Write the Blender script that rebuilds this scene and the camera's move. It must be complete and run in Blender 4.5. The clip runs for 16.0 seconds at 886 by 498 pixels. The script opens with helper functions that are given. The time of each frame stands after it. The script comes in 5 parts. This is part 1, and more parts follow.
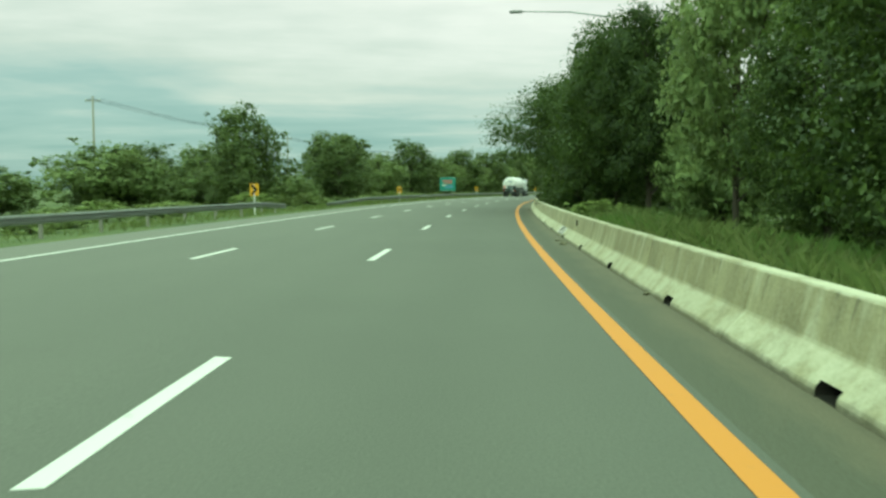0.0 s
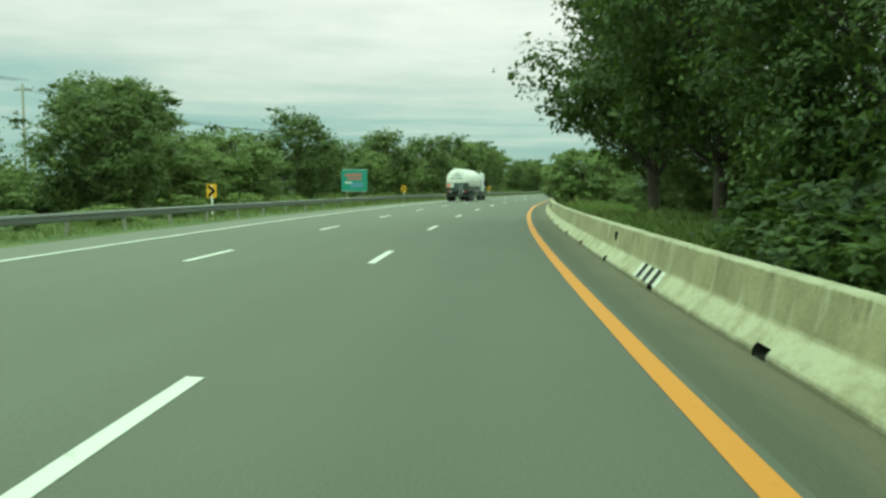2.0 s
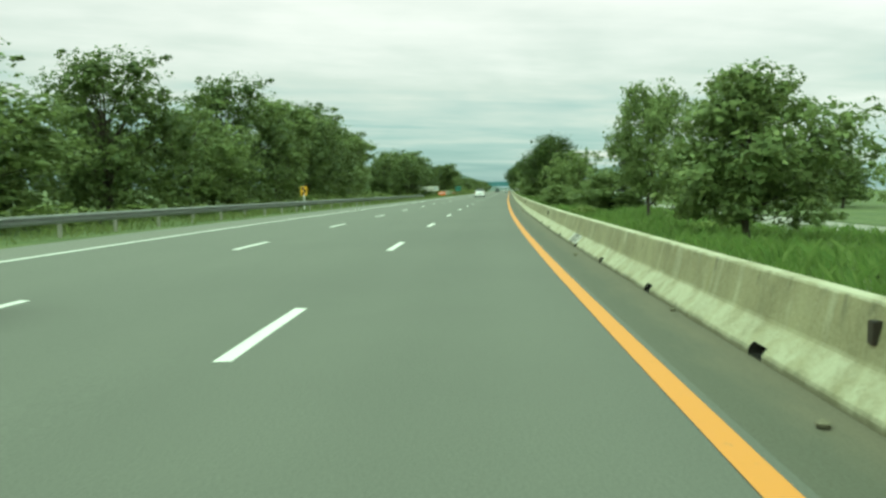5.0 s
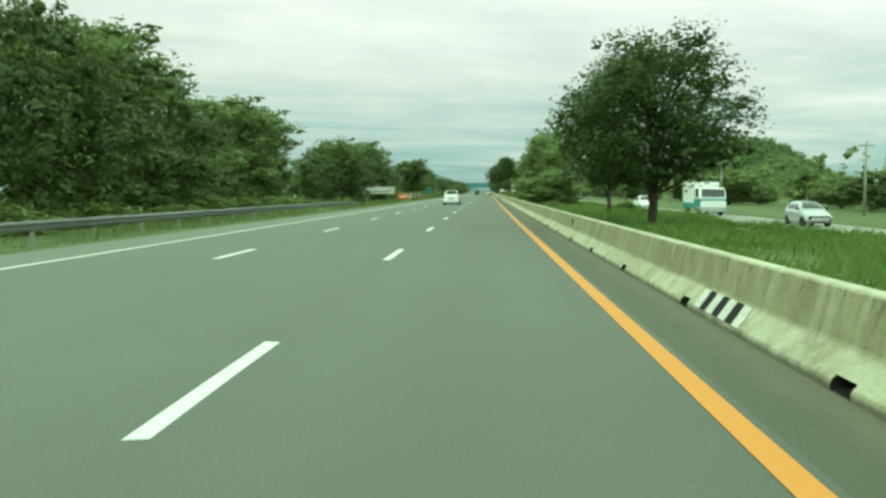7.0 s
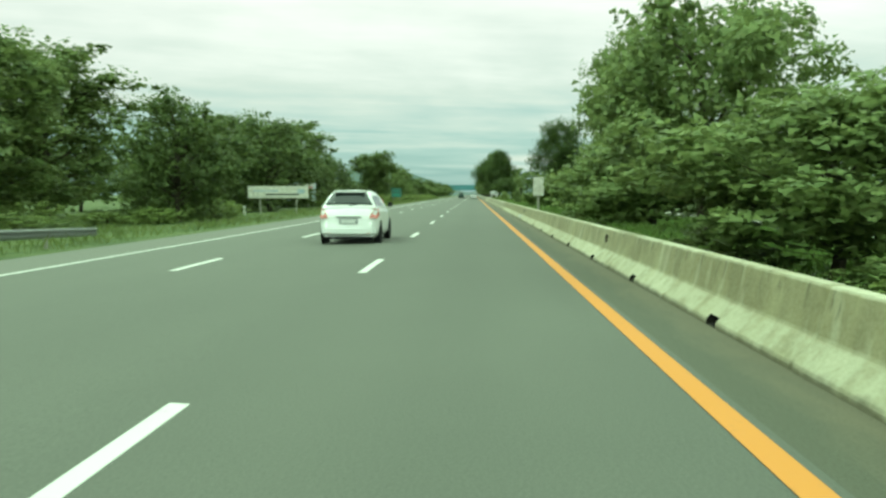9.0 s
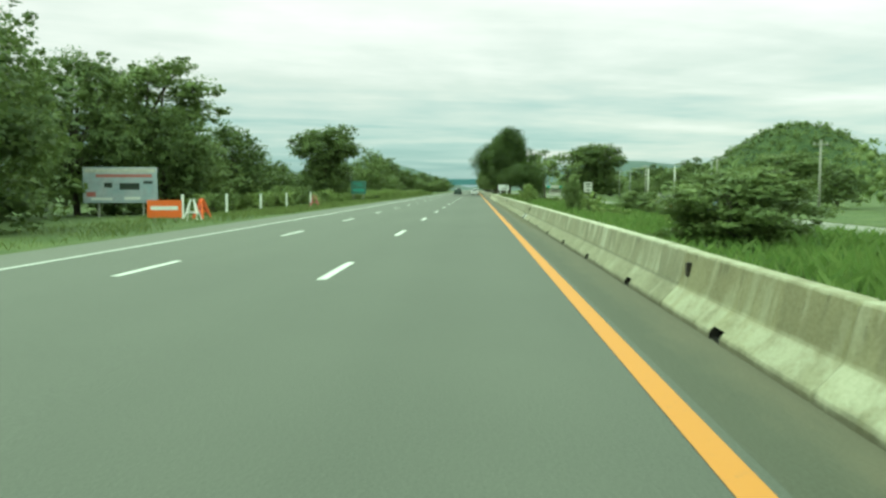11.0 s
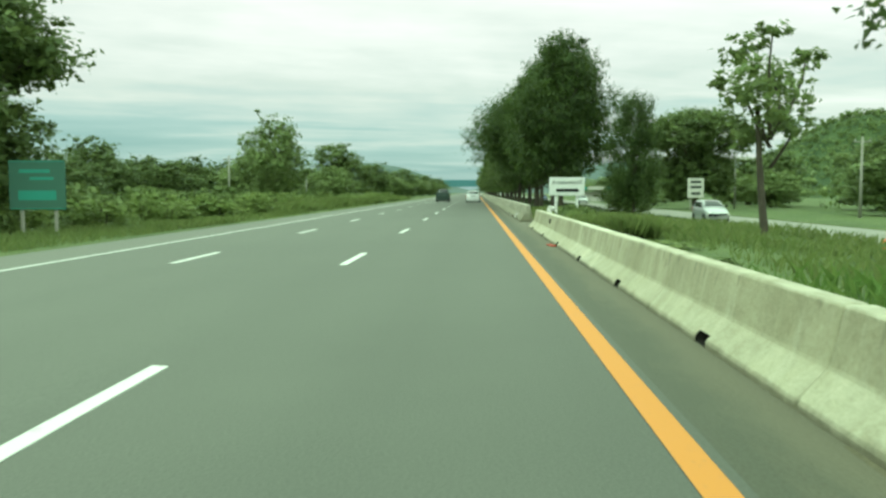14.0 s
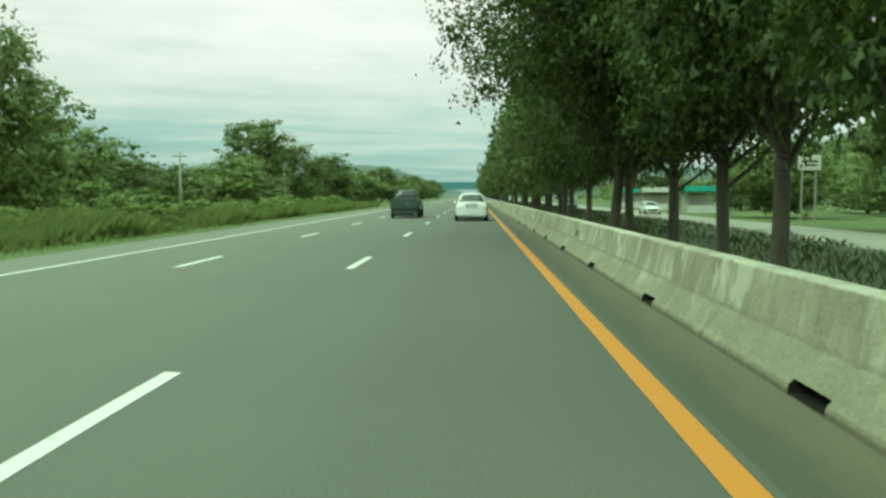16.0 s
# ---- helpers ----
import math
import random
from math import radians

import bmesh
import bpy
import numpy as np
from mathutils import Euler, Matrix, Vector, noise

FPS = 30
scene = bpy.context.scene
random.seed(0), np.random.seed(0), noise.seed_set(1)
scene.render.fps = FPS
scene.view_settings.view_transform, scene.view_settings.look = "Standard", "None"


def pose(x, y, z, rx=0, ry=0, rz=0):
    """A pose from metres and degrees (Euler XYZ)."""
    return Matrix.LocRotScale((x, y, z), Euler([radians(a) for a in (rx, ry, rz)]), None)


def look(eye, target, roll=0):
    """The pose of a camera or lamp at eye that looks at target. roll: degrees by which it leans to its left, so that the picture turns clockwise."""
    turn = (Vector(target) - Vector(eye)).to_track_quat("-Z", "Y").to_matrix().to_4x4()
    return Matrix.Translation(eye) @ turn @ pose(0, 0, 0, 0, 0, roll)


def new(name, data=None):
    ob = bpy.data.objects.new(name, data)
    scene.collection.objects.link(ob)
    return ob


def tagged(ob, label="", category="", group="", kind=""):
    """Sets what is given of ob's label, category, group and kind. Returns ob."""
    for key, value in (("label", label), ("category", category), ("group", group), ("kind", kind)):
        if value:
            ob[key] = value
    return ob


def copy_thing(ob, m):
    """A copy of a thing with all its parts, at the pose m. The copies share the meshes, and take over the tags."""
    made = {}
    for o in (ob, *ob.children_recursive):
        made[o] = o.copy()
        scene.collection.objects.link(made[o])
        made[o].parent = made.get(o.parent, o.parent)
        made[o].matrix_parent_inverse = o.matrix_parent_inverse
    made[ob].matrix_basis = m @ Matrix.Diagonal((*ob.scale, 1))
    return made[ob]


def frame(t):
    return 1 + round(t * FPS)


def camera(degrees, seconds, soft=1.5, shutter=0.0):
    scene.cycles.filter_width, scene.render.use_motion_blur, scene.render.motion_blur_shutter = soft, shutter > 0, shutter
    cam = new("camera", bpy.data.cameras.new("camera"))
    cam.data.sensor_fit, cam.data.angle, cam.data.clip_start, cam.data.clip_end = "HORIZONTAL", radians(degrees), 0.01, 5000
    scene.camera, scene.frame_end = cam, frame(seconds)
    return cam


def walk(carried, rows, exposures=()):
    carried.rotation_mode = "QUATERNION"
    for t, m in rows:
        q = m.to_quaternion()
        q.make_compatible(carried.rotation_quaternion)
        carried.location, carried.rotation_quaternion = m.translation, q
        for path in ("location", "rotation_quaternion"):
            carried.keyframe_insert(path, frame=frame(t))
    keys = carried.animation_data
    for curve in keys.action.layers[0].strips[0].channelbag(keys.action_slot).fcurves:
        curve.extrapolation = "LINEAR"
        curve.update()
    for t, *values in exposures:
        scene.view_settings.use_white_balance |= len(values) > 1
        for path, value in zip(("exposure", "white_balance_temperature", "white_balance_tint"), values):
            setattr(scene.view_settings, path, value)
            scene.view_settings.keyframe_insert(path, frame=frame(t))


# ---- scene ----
# ---- camera ----
cam = camera(56.69, 16.0, soft=2.7, shutter=0.03)
EYE = 1.384  # height of the lens over the road


def road_table():
    """The line of the road: a right-hand bend that runs out into a long straight."""
    s = np.arange(-200.0, 5200.0, 1.0)
    k = np.interp(s, (60, 120, 180, 240, 330), (12.2e-4, 19.1e-4, 9.8e-4, 1.4e-4, 0.0))
    k = np.where(s < -60, 0.0, k)
    h = np.cumsum(k)
    h -= h[200]
    x, y = np.cumsum(np.sin(h)), np.cumsum(np.cos(h))
    return s, x - x[200], y - y[200], h


RS, RX, RY, RH = road_table()


def heading(s):
    return float(np.interp(s, RS, RH))


def road(s, d, z=0.0):
    """A point s metres along the road, d metres to the right of the yellow line, z up."""
    h = heading(s)
    return Vector((float(np.interp(s, RS, RX)) + d * math.cos(h), float(np.interp(s, RS, RY)) - d * math.sin(h), z))


def road_pose(s, d, z=0.0, turn=0.0, size=(1, 1, 1)):
    """A pose on the road's line: y forward along it, x to the right; turn in degrees to the left."""
    return Matrix.LocRotScale(road(s, d, z), Euler((0, 0, radians(turn) - heading(s))), Vector(size))


# seconds, metres along, metres right of the yellow line, degrees right of the road, degrees up
DRIVE = [
    (0.0, 19.29, -1.385, -1.79, -4.21), (0.5, 35.22, -1.41, -1.67, -4.05), (1.0, 50.92, -1.35, -1.77, -4.15),
    (1.5, 64.31, -1.32, -2.36, -4.32), (2.0, 80.04, -1.37, -2.11, -4.26), (2.5, 95.96, -1.56, -1.25, -4.08),
    (3.0, 109.50, -1.57, -1.02, -4.09), (3.5, 125.54, -1.46, -1.31, -4.26), (4.0, 141.87, -1.38, -1.51, -4.09),
    (5.25, 180.80, -1.41, -2.05, -4.2), (6.5, 220.12, -1.455, -2.60, -4.32), (7.0, 234.50, -1.52, -2.72, -4.02),
    (7.5, 250.09, -1.61, -2.47, -4.00), (8.0, 266.06, -1.67, -2.12, -4.04), (8.5, 282.69, -1.64, -2.20, -4.19),
    (9.0, 296.60, -1.59, -2.08, -3.83), (10.25, 335.50, -1.40, -2.19, -4.05), (11.5, 374.24, -1.21, -2.30, -4.20),
    (12.0, 390.40, -1.18, -2.34, -3.95), (12.5, 406.45, -1.15, -2.28, -3.84), (13.0, 420.86, -1.10, -2.39, -4.32),
    (13.5, 435.80, -1.09, -2.55, -4.00), (14.0, 451.53, -1.13, -2.28, -4.00), (14.5, 464.85, -1.16, -2.63, -3.81),
    (15.0, 480.32, -1.18, -2.30, -4.14), (15.5, 496.24, -1.17, -2.74, -3.70), (16.0, 511.63, -1.28, -2.21, -3.76)]
rows = [(t, Matrix.LocRotScale(road(s, d, EYE), Euler((radians(90 + up), 0, -heading(s) - radians(yaw))), None))
        for t, s, d, yaw, up in DRIVE]
walk(cam, rows, [(t, 0.50 + e, k, -55 if t < 2.5 or t > 14.5 else -53 if 6 < t < 10 else -50) for t, e, k in (
    (0.0, -0.12, 6230), (1.25, -0.17, 6250), (2.0, -0.10, 6230), (2.75, 0.0, 6170), (4.0, 0.0, 6170), (6.5, -0.07, 6170), (7.5, -0.07, 6190), (8.1, 0.05, 6220),
    (9.0, 0.02, 6220), (11.5, 0.07, 6130), (12.5, 0.05, 6130), (13.5, 0.03, 6130), (14.2, 0.04, 6150), (15.5, -0.06, 6250), (16.0, -0.03, 6280))])

# ---- sky and sun: a bright overcast ----
world = bpy.data.worlds.new("sky")
scene.world = world
world.use_nodes = True
wt = world.node_tree
SUN_UP, SUN_FROM = radians(48), radians(250)


def node(tree, kind, **values):
    n = tree.nodes.new(kind)
    for key, value in values.items():
        n.inputs[int(key[1:]) if key[0] == "i" and key[1:].isdigit() else key.replace("_", " ")].default_value = value
    return n


def mathnode(tree, op, a, b=None, c=None):
    n = tree.nodes.new("ShaderNodeMath")
    n.operation = op
    for i, v in enumerate((a, b, c)):
        if v is None:
            continue
        if hasattr(v, "is_linked"):
            tree.links.new(v, n.inputs[i])
        else:
            n.inputs[i].default_value = v
    return n.outputs[0]


def ramp(tree, fac, stops):
    n = tree.nodes.new("ShaderNodeValToRGB")
    while len(n.color_ramp.elements) < len(stops):
        n.color_ramp.elements.new(0.5)
    for e, (at, col) in zip(n.color_ramp.elements, stops):
        e.position, e.color = at, (*col, 1)
    tree.links.new(fac, n.inputs[0])
    return n.outputs[0]


def mixrgb(tree, fac, a, b, mode="MIX"):
    n = tree.nodes.new("ShaderNodeMix")
    n.data_type, n.blend_type = "RGBA", mode
    for slot, v in ((0, fac), (6, a), (7, b)):
        if hasattr(v, "is_linked"):
            tree.links.new(v, n.inputs[slot])
        else:
            n.inputs[slot].default_value = v if slot == 0 else (*v, 1)
    return n.outputs[2]


def make_sky():
    co = wt.nodes.new("ShaderNodeTexCoord").outputs["Generated"]
    xyz = wt.nodes.new("ShaderNodeSeparateXYZ")
    wt.links.new(co, xyz.inputs[0])
    up = mathnode(wt, "MAXIMUM", xyz.outputs[2], 0.0)
    low = mathnode(wt, "ADD", up, 0.06)
    flat = wt.nodes.new("ShaderNodeCombineXYZ")
    wt.links.new(mathnode(wt, "DIVIDE", xyz.outputs[0], low), flat.inputs[0])
    wt.links.new(mathnode(wt, "DIVIDE", xyz.outputs[1], low), flat.inputs[1])
    sheets = node(wt, "ShaderNodeTexNoise", Scale=0.33, Detail=4.0, Roughness=0.5, Distortion=0.7)
    wisps = node(wt, "ShaderNodeTexNoise", Scale=2.3, Detail=5.0, Roughness=0.6)
    for n in (sheets, wisps):
        wt.links.new(flat.outputs[0], n.inputs["Vector"])
    bands = node(wt, "ShaderNodeTexNoise", Scale=0.55, Detail=5.0, Roughness=0.55, Distortion=0.5)
    lie = wt.nodes.new("ShaderNodeMapping")
    lie.inputs["Scale"].default_value = (0.55, 1.5, 1.0)
    lie.inputs["Location"].default_value = (3.7, 1.2, 0.0)
    wt.links.new(flat.outputs[0], lie.inputs[0])
    wt.links.new(lie.outputs[0], bands.inputs["Vector"])
    streak = mathnode(wt, "MULTIPLY", mathnode(wt, "SUBTRACT", bands.outputs[0], 0.5), mathnode(wt, "MULTIPLY_ADD", mathnode(wt, "POWER", up, 0.5), -0.9, 0.75))
    cover = mathnode(wt, "ADD", mathnode(wt, "MULTIPLY", sheets.outputs[0], 0.70), mathnode(wt, "MULTIPLY", wisps.outputs[0], 0.14))
    cover = mathnode(wt, "ADD", mathnode(wt, "ADD", cover, streak), mathnode(wt, "MULTIPLY", xyz.outputs[0], 0.16))
    lift = mathnode(wt, "MULTIPLY_ADD", mathnode(wt, "POWER", up, 0.6), 1.62, -0.40)
    cloud = ramp(wt, mathnode(wt, "ADD", cover, lift), [
        (0.10, (0.31, 0.33, 0.41)), (0.32, (0.45, 0.42, 0.51)), (0.5, (0.72, 0.55, 0.64)), (0.66, (0.98, 0.70, 0.84)), (0.8, (1.16, 0.88, 0.99)), (1.0, (1.56, 1.42, 1.40))])
    clear = wt.nodes.new("ShaderNodeTexSky")
    clear.sky_type, clear.sun_disc = "NISHITA", False
    clear.sun_elevation, clear.sun_rotation = SUN_UP, SUN_FROM
    dim = mixrgb(wt, 1.0, clear.outputs[0], (0.09, 0.09, 0.09), "MULTIPLY")
    both = mixrgb(wt, 0.86, dim, cloud)
    wt.links.new(both, wt.nodes["Background"].inputs[0])
    wt.nodes["Background"].inputs[1].default_value = 1.0


make_sky()
sun = new("sun", bpy.data.lights.new("sun", "SUN"))
sun.data.energy, sun.data.angle, sun.data.color = 1.0, radians(14), (1.0, 0.96, 0.9)
# the light falls from the left-hand side of the road and a little from behind
sun.matrix_world = look((0, 0, 0), (0.80, 0.30, -1.0))


# ---- materials ----
def material(name, build, rough=0.8, metal=0.0, bump=0.0, spec=0.5):
    """build(tree, coord) gives a colour socket or three numbers, and a height socket or None."""
    m = bpy.data.materials.new(name)
    m.use_nodes = True
    t = m.node_tree
    b = t.nodes["Principled BSDF"]
    b.inputs["Roughness"].default_value, b.inputs["Metallic"].default_value = rough, metal
    b.inputs["Specular IOR Level"].default_value = spec
    col, height = build(t, t.nodes.new("ShaderNodeTexCoord").outputs["Object"])
    if hasattr(col, "is_linked"):
        t.links.new(col, b.inputs["Base Color"])
    else:
        b.inputs["Base Color"].default_value = (*col, 1)
    if height is not None and bump:
        n = node(t, "ShaderNodeBump", Strength=1.0, Distance=bump)
        t.links.new(height, n.inputs["Height"])
        t.links.new(n.outputs[0], b.inputs["Normal"])
    return m


def noise_of(t, co, scale, detail=4.0, rough=0.6, stretch=None):
    n = node(t, "ShaderNodeTexNoise", Scale=scale, Detail=detail, Roughness=rough)
    if stretch:
        mp = t.nodes.new("ShaderNodeMapping")
        mp.inputs["Scale"].default_value = stretch
        t.links.new(co, mp.inputs[0])
        co = mp.outputs[0]
    t.links.new(co, n.inputs["Vector"])
    return n.outputs[0]


def two_scale(a, b, c, big, fine, lo=0.35, hi=0.65, stretch=None):
    """A colour that drifts from a to b over the big scale and is speckled with c at the fine one."""
    def build(t, co):
        drift = ramp(t, noise_of(t, co, big, 3.0, 0.6, stretch), [(lo, a), (hi, b)])
        grain = noise_of(t, co, fine, 3.0, 0.7)
        speck = ramp(t, grain, [(0.42, (0, 0, 0)), (0.75, (1, 1, 1))])
        return mixrgb(t, mathnode(t, "MULTIPLY", speck, 0.6), drift, c), grain
    return build


def asphalt_build(t, co):
    uv = t.nodes.new("ShaderNodeUVMap").outputs[0]
    sep = t.nodes.new("ShaderNodeSeparateXYZ")
    t.links.new(uv, sep.inputs[0])
    base = ramp(t, noise_of(t, co, 0.11, 5.0, 0.65), [(0.3, (0.086, 0.091, 0.074)), (0.7, (0.117, 0.123, 0.099))])
    # polished wheel tracks and oil lines run along each lane
    lane = mathnode(t, "FRACT", mathnode(t, "DIVIDE", mathnode(t, "ADD", sep.outputs[0], 36.0), 3.6))
    track = mathnode(t, "COSINE", mathnode(t, "MULTIPLY", lane, 4 * math.pi))
    along = noise_of(t, uv, 1.0, 3.0, 0.6, (1.4, 0.02, 1.0))
    amount = mathnode(t, "MULTIPLY", mathnode(t, "MULTIPLY_ADD", track, 0.5, 0.5), mathnode(t, "MULTIPLY", along, 0.42))
    base = mixrgb(t, amount, base, (0.069, 0.074, 0.060))
    # the glare over the outer lanes is put into the asphalt, paler outwards
    lane_glare = ramp(t, mathnode(t, "MULTIPLY", sep.outputs[0], -0.1), [(0.2, (0, 0, 0)), (0.85, (1, 1, 1))])
    base = mixrgb(t, mathnode(t, "MULTIPLY", lane_glare, 0.4), base, (0.165, 0.17, 0.142))
    shoulder = mathnode(t, "GREATER_THAN", sep.outputs[0], 0.16)
    base = mixrgb(t, mathnode(t, "MULTIPLY", shoulder, 0.85), base, (0.054, 0.056, 0.026))
    outer = mathnode(t, "LESS_THAN", sep.outputs[0], -10.9)
    base = mixrgb(t, mathnode(t, "MULTIPLY", outer, 0.65), base, (0.185, 0.185, 0.155))
    # grit and soil gathered along the barrier's foot
    edge = mathnode(t, "MULTIPLY_ADD", noise_of(t, uv, 1.0, 4.0, 0.7, (3.0, 0.7, 1.0)), 0.9, sep.outputs[0])
    silt = ramp(t, mathnode(t, "MULTIPLY", edge, 0.5), [(0.42, (0, 0, 0)), (0.62, (1, 1, 1))])
    base = mixrgb(t, mathnode(t, "MULTIPLY", silt, 0.7), base, (0.145, 0.122, 0.070))
    later = ramp(t, mathnode(t, "MULTIPLY", sep.outputs[1], 0.002), [(0.68, (0, 0, 0)), (0.80, (1, 1, 1))])
    spread_silt = ramp(t, mathnode(t, "MULTIPLY", mathnode(t, "MULTIPLY_ADD", noise_of(t, uv, 1.0, 5.0, 0.75, (2.0, 0.8, 1.0)), 1.1, sep.outputs[0]), 0.5), [(0.46, (0, 0, 0)), (0.66, (1, 1, 1))])
    base = mixrgb(t, mathnode(t, "MULTIPLY", mathnode(t, "MULTIPLY", spread_silt, later), 0.55), base, (0.135, 0.125, 0.078))
    grit = noise_of(t, co, 45.0, 2.0, 0.8)
    base = mixrgb(t, 0.35, base, ramp(t, grit, [(0.3, (0.044, 0.046, 0.038)), (0.7, (0.164, 0.168, 0.142))]))
    return base, grit


def paint_build(col, worn, amount):
    def build(t, co):
        n = noise_of(t, co, 7.0, 5.0, 0.75)
        return mixrgb(t, ramp(t, n, [(amount, (1, 1, 1)), (amount + 0.12, (0, 0, 0))]), col, worn), n
    return build


def concrete_of(low, mid, pale, streaks, drips, dust_light, blotch, high, knee=0.275, foot_col=None):
    """Precast concrete: soft blotches, vertical rain streaks, a dusty pale foot with sky light put in, and a painted
    shadow line along the ground.
    """
    def build(t, co):
        rnd = t.nodes.new("ShaderNodeObjectInfo").outputs["Random"]
        shift = t.nodes.new("ShaderNodeVectorMath")
        shift.operation = "ADD"
        off = t.nodes.new("ShaderNodeCombineXYZ")
        t.links.new(mathnode(t, "MULTIPLY", rnd, 157.0), off.inputs[1])
        t.links.new(co, shift.inputs[0])
        t.links.new(off.outputs[0], shift.inputs[1])
        co = shift.outputs[0]
        sep = t.nodes.new("ShaderNodeSeparateXYZ")
        t.links.new(co, sep.inputs[0])
        up = sep.outputs[2]
        dark = tuple(v * 0.36 for v in low)
        base = ramp(t, noise_of(t, co, 0.9, 6.0, 0.68), [(0.36, low), (0.60, mid)])
        # soft runs of rain, dark and pale, of the wall's whole height
        run = ramp(t, noise_of(t, co, 2.7, 4.0, 0.6, (1.0, 1.0, 0.07)), [(0.44, (0, 0, 0)), (0.66, (1, 1, 1))])
        base = mixrgb(t, mathnode(t, "MULTIPLY", run, streaks), base, tuple(v * 0.62 for v in low))
        lime = ramp(t, noise_of(t, co, 3.3, 4.0, 0.6, (1.0, 1.0, 0.10)), [(0.55, (0, 0, 0)), (0.66, (1, 1, 1))])
        base = mixrgb(t, mathnode(t, "MULTIPLY", lime, 0.15 + streaks * 0.8), base, pale)
        # broad damp and weathered patches
        damp = ramp(t, noise_of(t, co, 1.7, 5.0, 0.62, (1.0, 1.0, 0.6)), [(0.46, (0, 0, 0)), (0.62, (1, 1, 1))])
        base = mixrgb(t, mathnode(t, "MULTIPLY", damp, blotch), base, tuple(v * 0.72 for v in low))
        # narrow black drips that start at the crest and end at different heights
        fall_to = mathnode(t, "ADD", mathnode(t, "MULTIPLY", noise_of(t, co, 4.0, 2.0, 0.6, (1.0, 1.0, 0.0)), 0.75), up)
        reach = ramp(t, fall_to, [(0.80, (0, 0, 0)), (0.98, (1, 1, 1))])
        thin = ramp(t, noise_of(t, co, 8.0, 3.0, 0.6, (1.0, 1.0, 0.04)), [(0.58, (0, 0, 0)), (0.65, (1, 1, 1))])
        base = mixrgb(t, mathnode(t, "MULTIPLY", mathnode(t, "MULTIPLY", thin, reach), drips), base, dark)
        # scuffed, dusty pale foot, with the sky light on its slope put in too
        edge = mathnode(t, "MULTIPLY_ADD", noise_of(t, co, 2.4, 4.0, 0.65), 0.09, up)
        foot = ramp(t, edge, [(knee + 0.01, (1, 1, 1)), (knee + 0.07, (0, 0, 0))])
        worn = ramp(t, noise_of(t, co, 2.0, 5.0, 0.7), [(0.34, (0.15, 0.15, 0.15)), (0.58, (1, 1, 1))])
        base = mixrgb(t, mathnode(t, "MULTIPLY", mathnode(t, "MULTIPLY", foot, worn), dust_light), base, foot_col or pale)
        if foot_col:
            # the knee's shadow line painted in dark, and pale splashes of lime down the wall
            at_knee = mathnode(t, "ABSOLUTE", mathnode(t, "SUBTRACT", mathnode(t, "MULTIPLY_ADD", noise_of(t, co, 3.0, 4.0, 0.7), 0.06, up), knee + 0.035))
            knee_shadow = ramp(t, at_knee, [(0.008, (1, 1, 1)), (0.03, (0, 0, 0))])
            base = mixrgb(t, mathnode(t, "MULTIPLY", knee_shadow, 0.6), base, dark)
            splash = ramp(t, noise_of(t, co, 1.9, 3.0, 0.55, (1.0, 1.0, 0.35)), [(0.585, (0, 0, 0)), (0.62, (1, 1, 1))])
            wall = ramp(t, up, [(knee, (0, 0, 0)), (knee + 0.06, (1, 1, 1))])
            base = mixrgb(t, mathnode(t, "MULTIPLY", mathnode(t, "MULTIPLY", splash, wall), 0.55), base, pale)
        # dark mould spots and mottling
        spots = ramp(t, noise_of(t, co, 9.0, 6.0, 0.75), [(0.60, (0, 0, 0)), (0.70, (1, 1, 1))])
        base = mixrgb(t, mathnode(t, "MULTIPLY", spots, mathnode(t, "MULTIPLY_ADD", rnd, 0.25, 0.15)), base, dark)
        grain = noise_of(t, co, 26.0, 4.0, 0.7)
        base = mixrgb(t, 0.22, base, ramp(t, grain, [(0.3, tuple(v * 0.6 for v in low)), (0.7, pale)]))
        # shadow line under the foot's edge, painted dirt-dark along the road
        foot_shadow = ramp(t, mathnode(t, "MULTIPLY_ADD", noise_of(t, co, 3.0, 5.0, 0.75), 0.17, up), [(0.105, (1, 1, 1)), (0.175, (0, 0, 0))])
        base = mixrgb(t, mathnode(t, "MULTIPLY", foot_shadow, 0.75), base, (0.055, 0.05, 0.03))
        # paler crest, in broken patches
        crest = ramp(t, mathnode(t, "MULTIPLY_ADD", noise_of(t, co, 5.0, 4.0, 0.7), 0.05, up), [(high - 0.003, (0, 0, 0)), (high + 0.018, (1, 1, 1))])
        patchy = ramp(t, noise_of(t, co, 1.3, 5.0, 0.7), [(0.36, (0.2, 0.2, 0.2)), (0.56, (1, 1, 1))])
        base = mixrgb(t, mathnode(t, "MULTIPLY", mathnode(t, "MULTIPLY", crest, patchy), 0.85), base, pale)
        base = mixrgb(t, mathnode(t, "MULTIPLY", rnd, 0.28), base, low)
        return base, grain
    return build


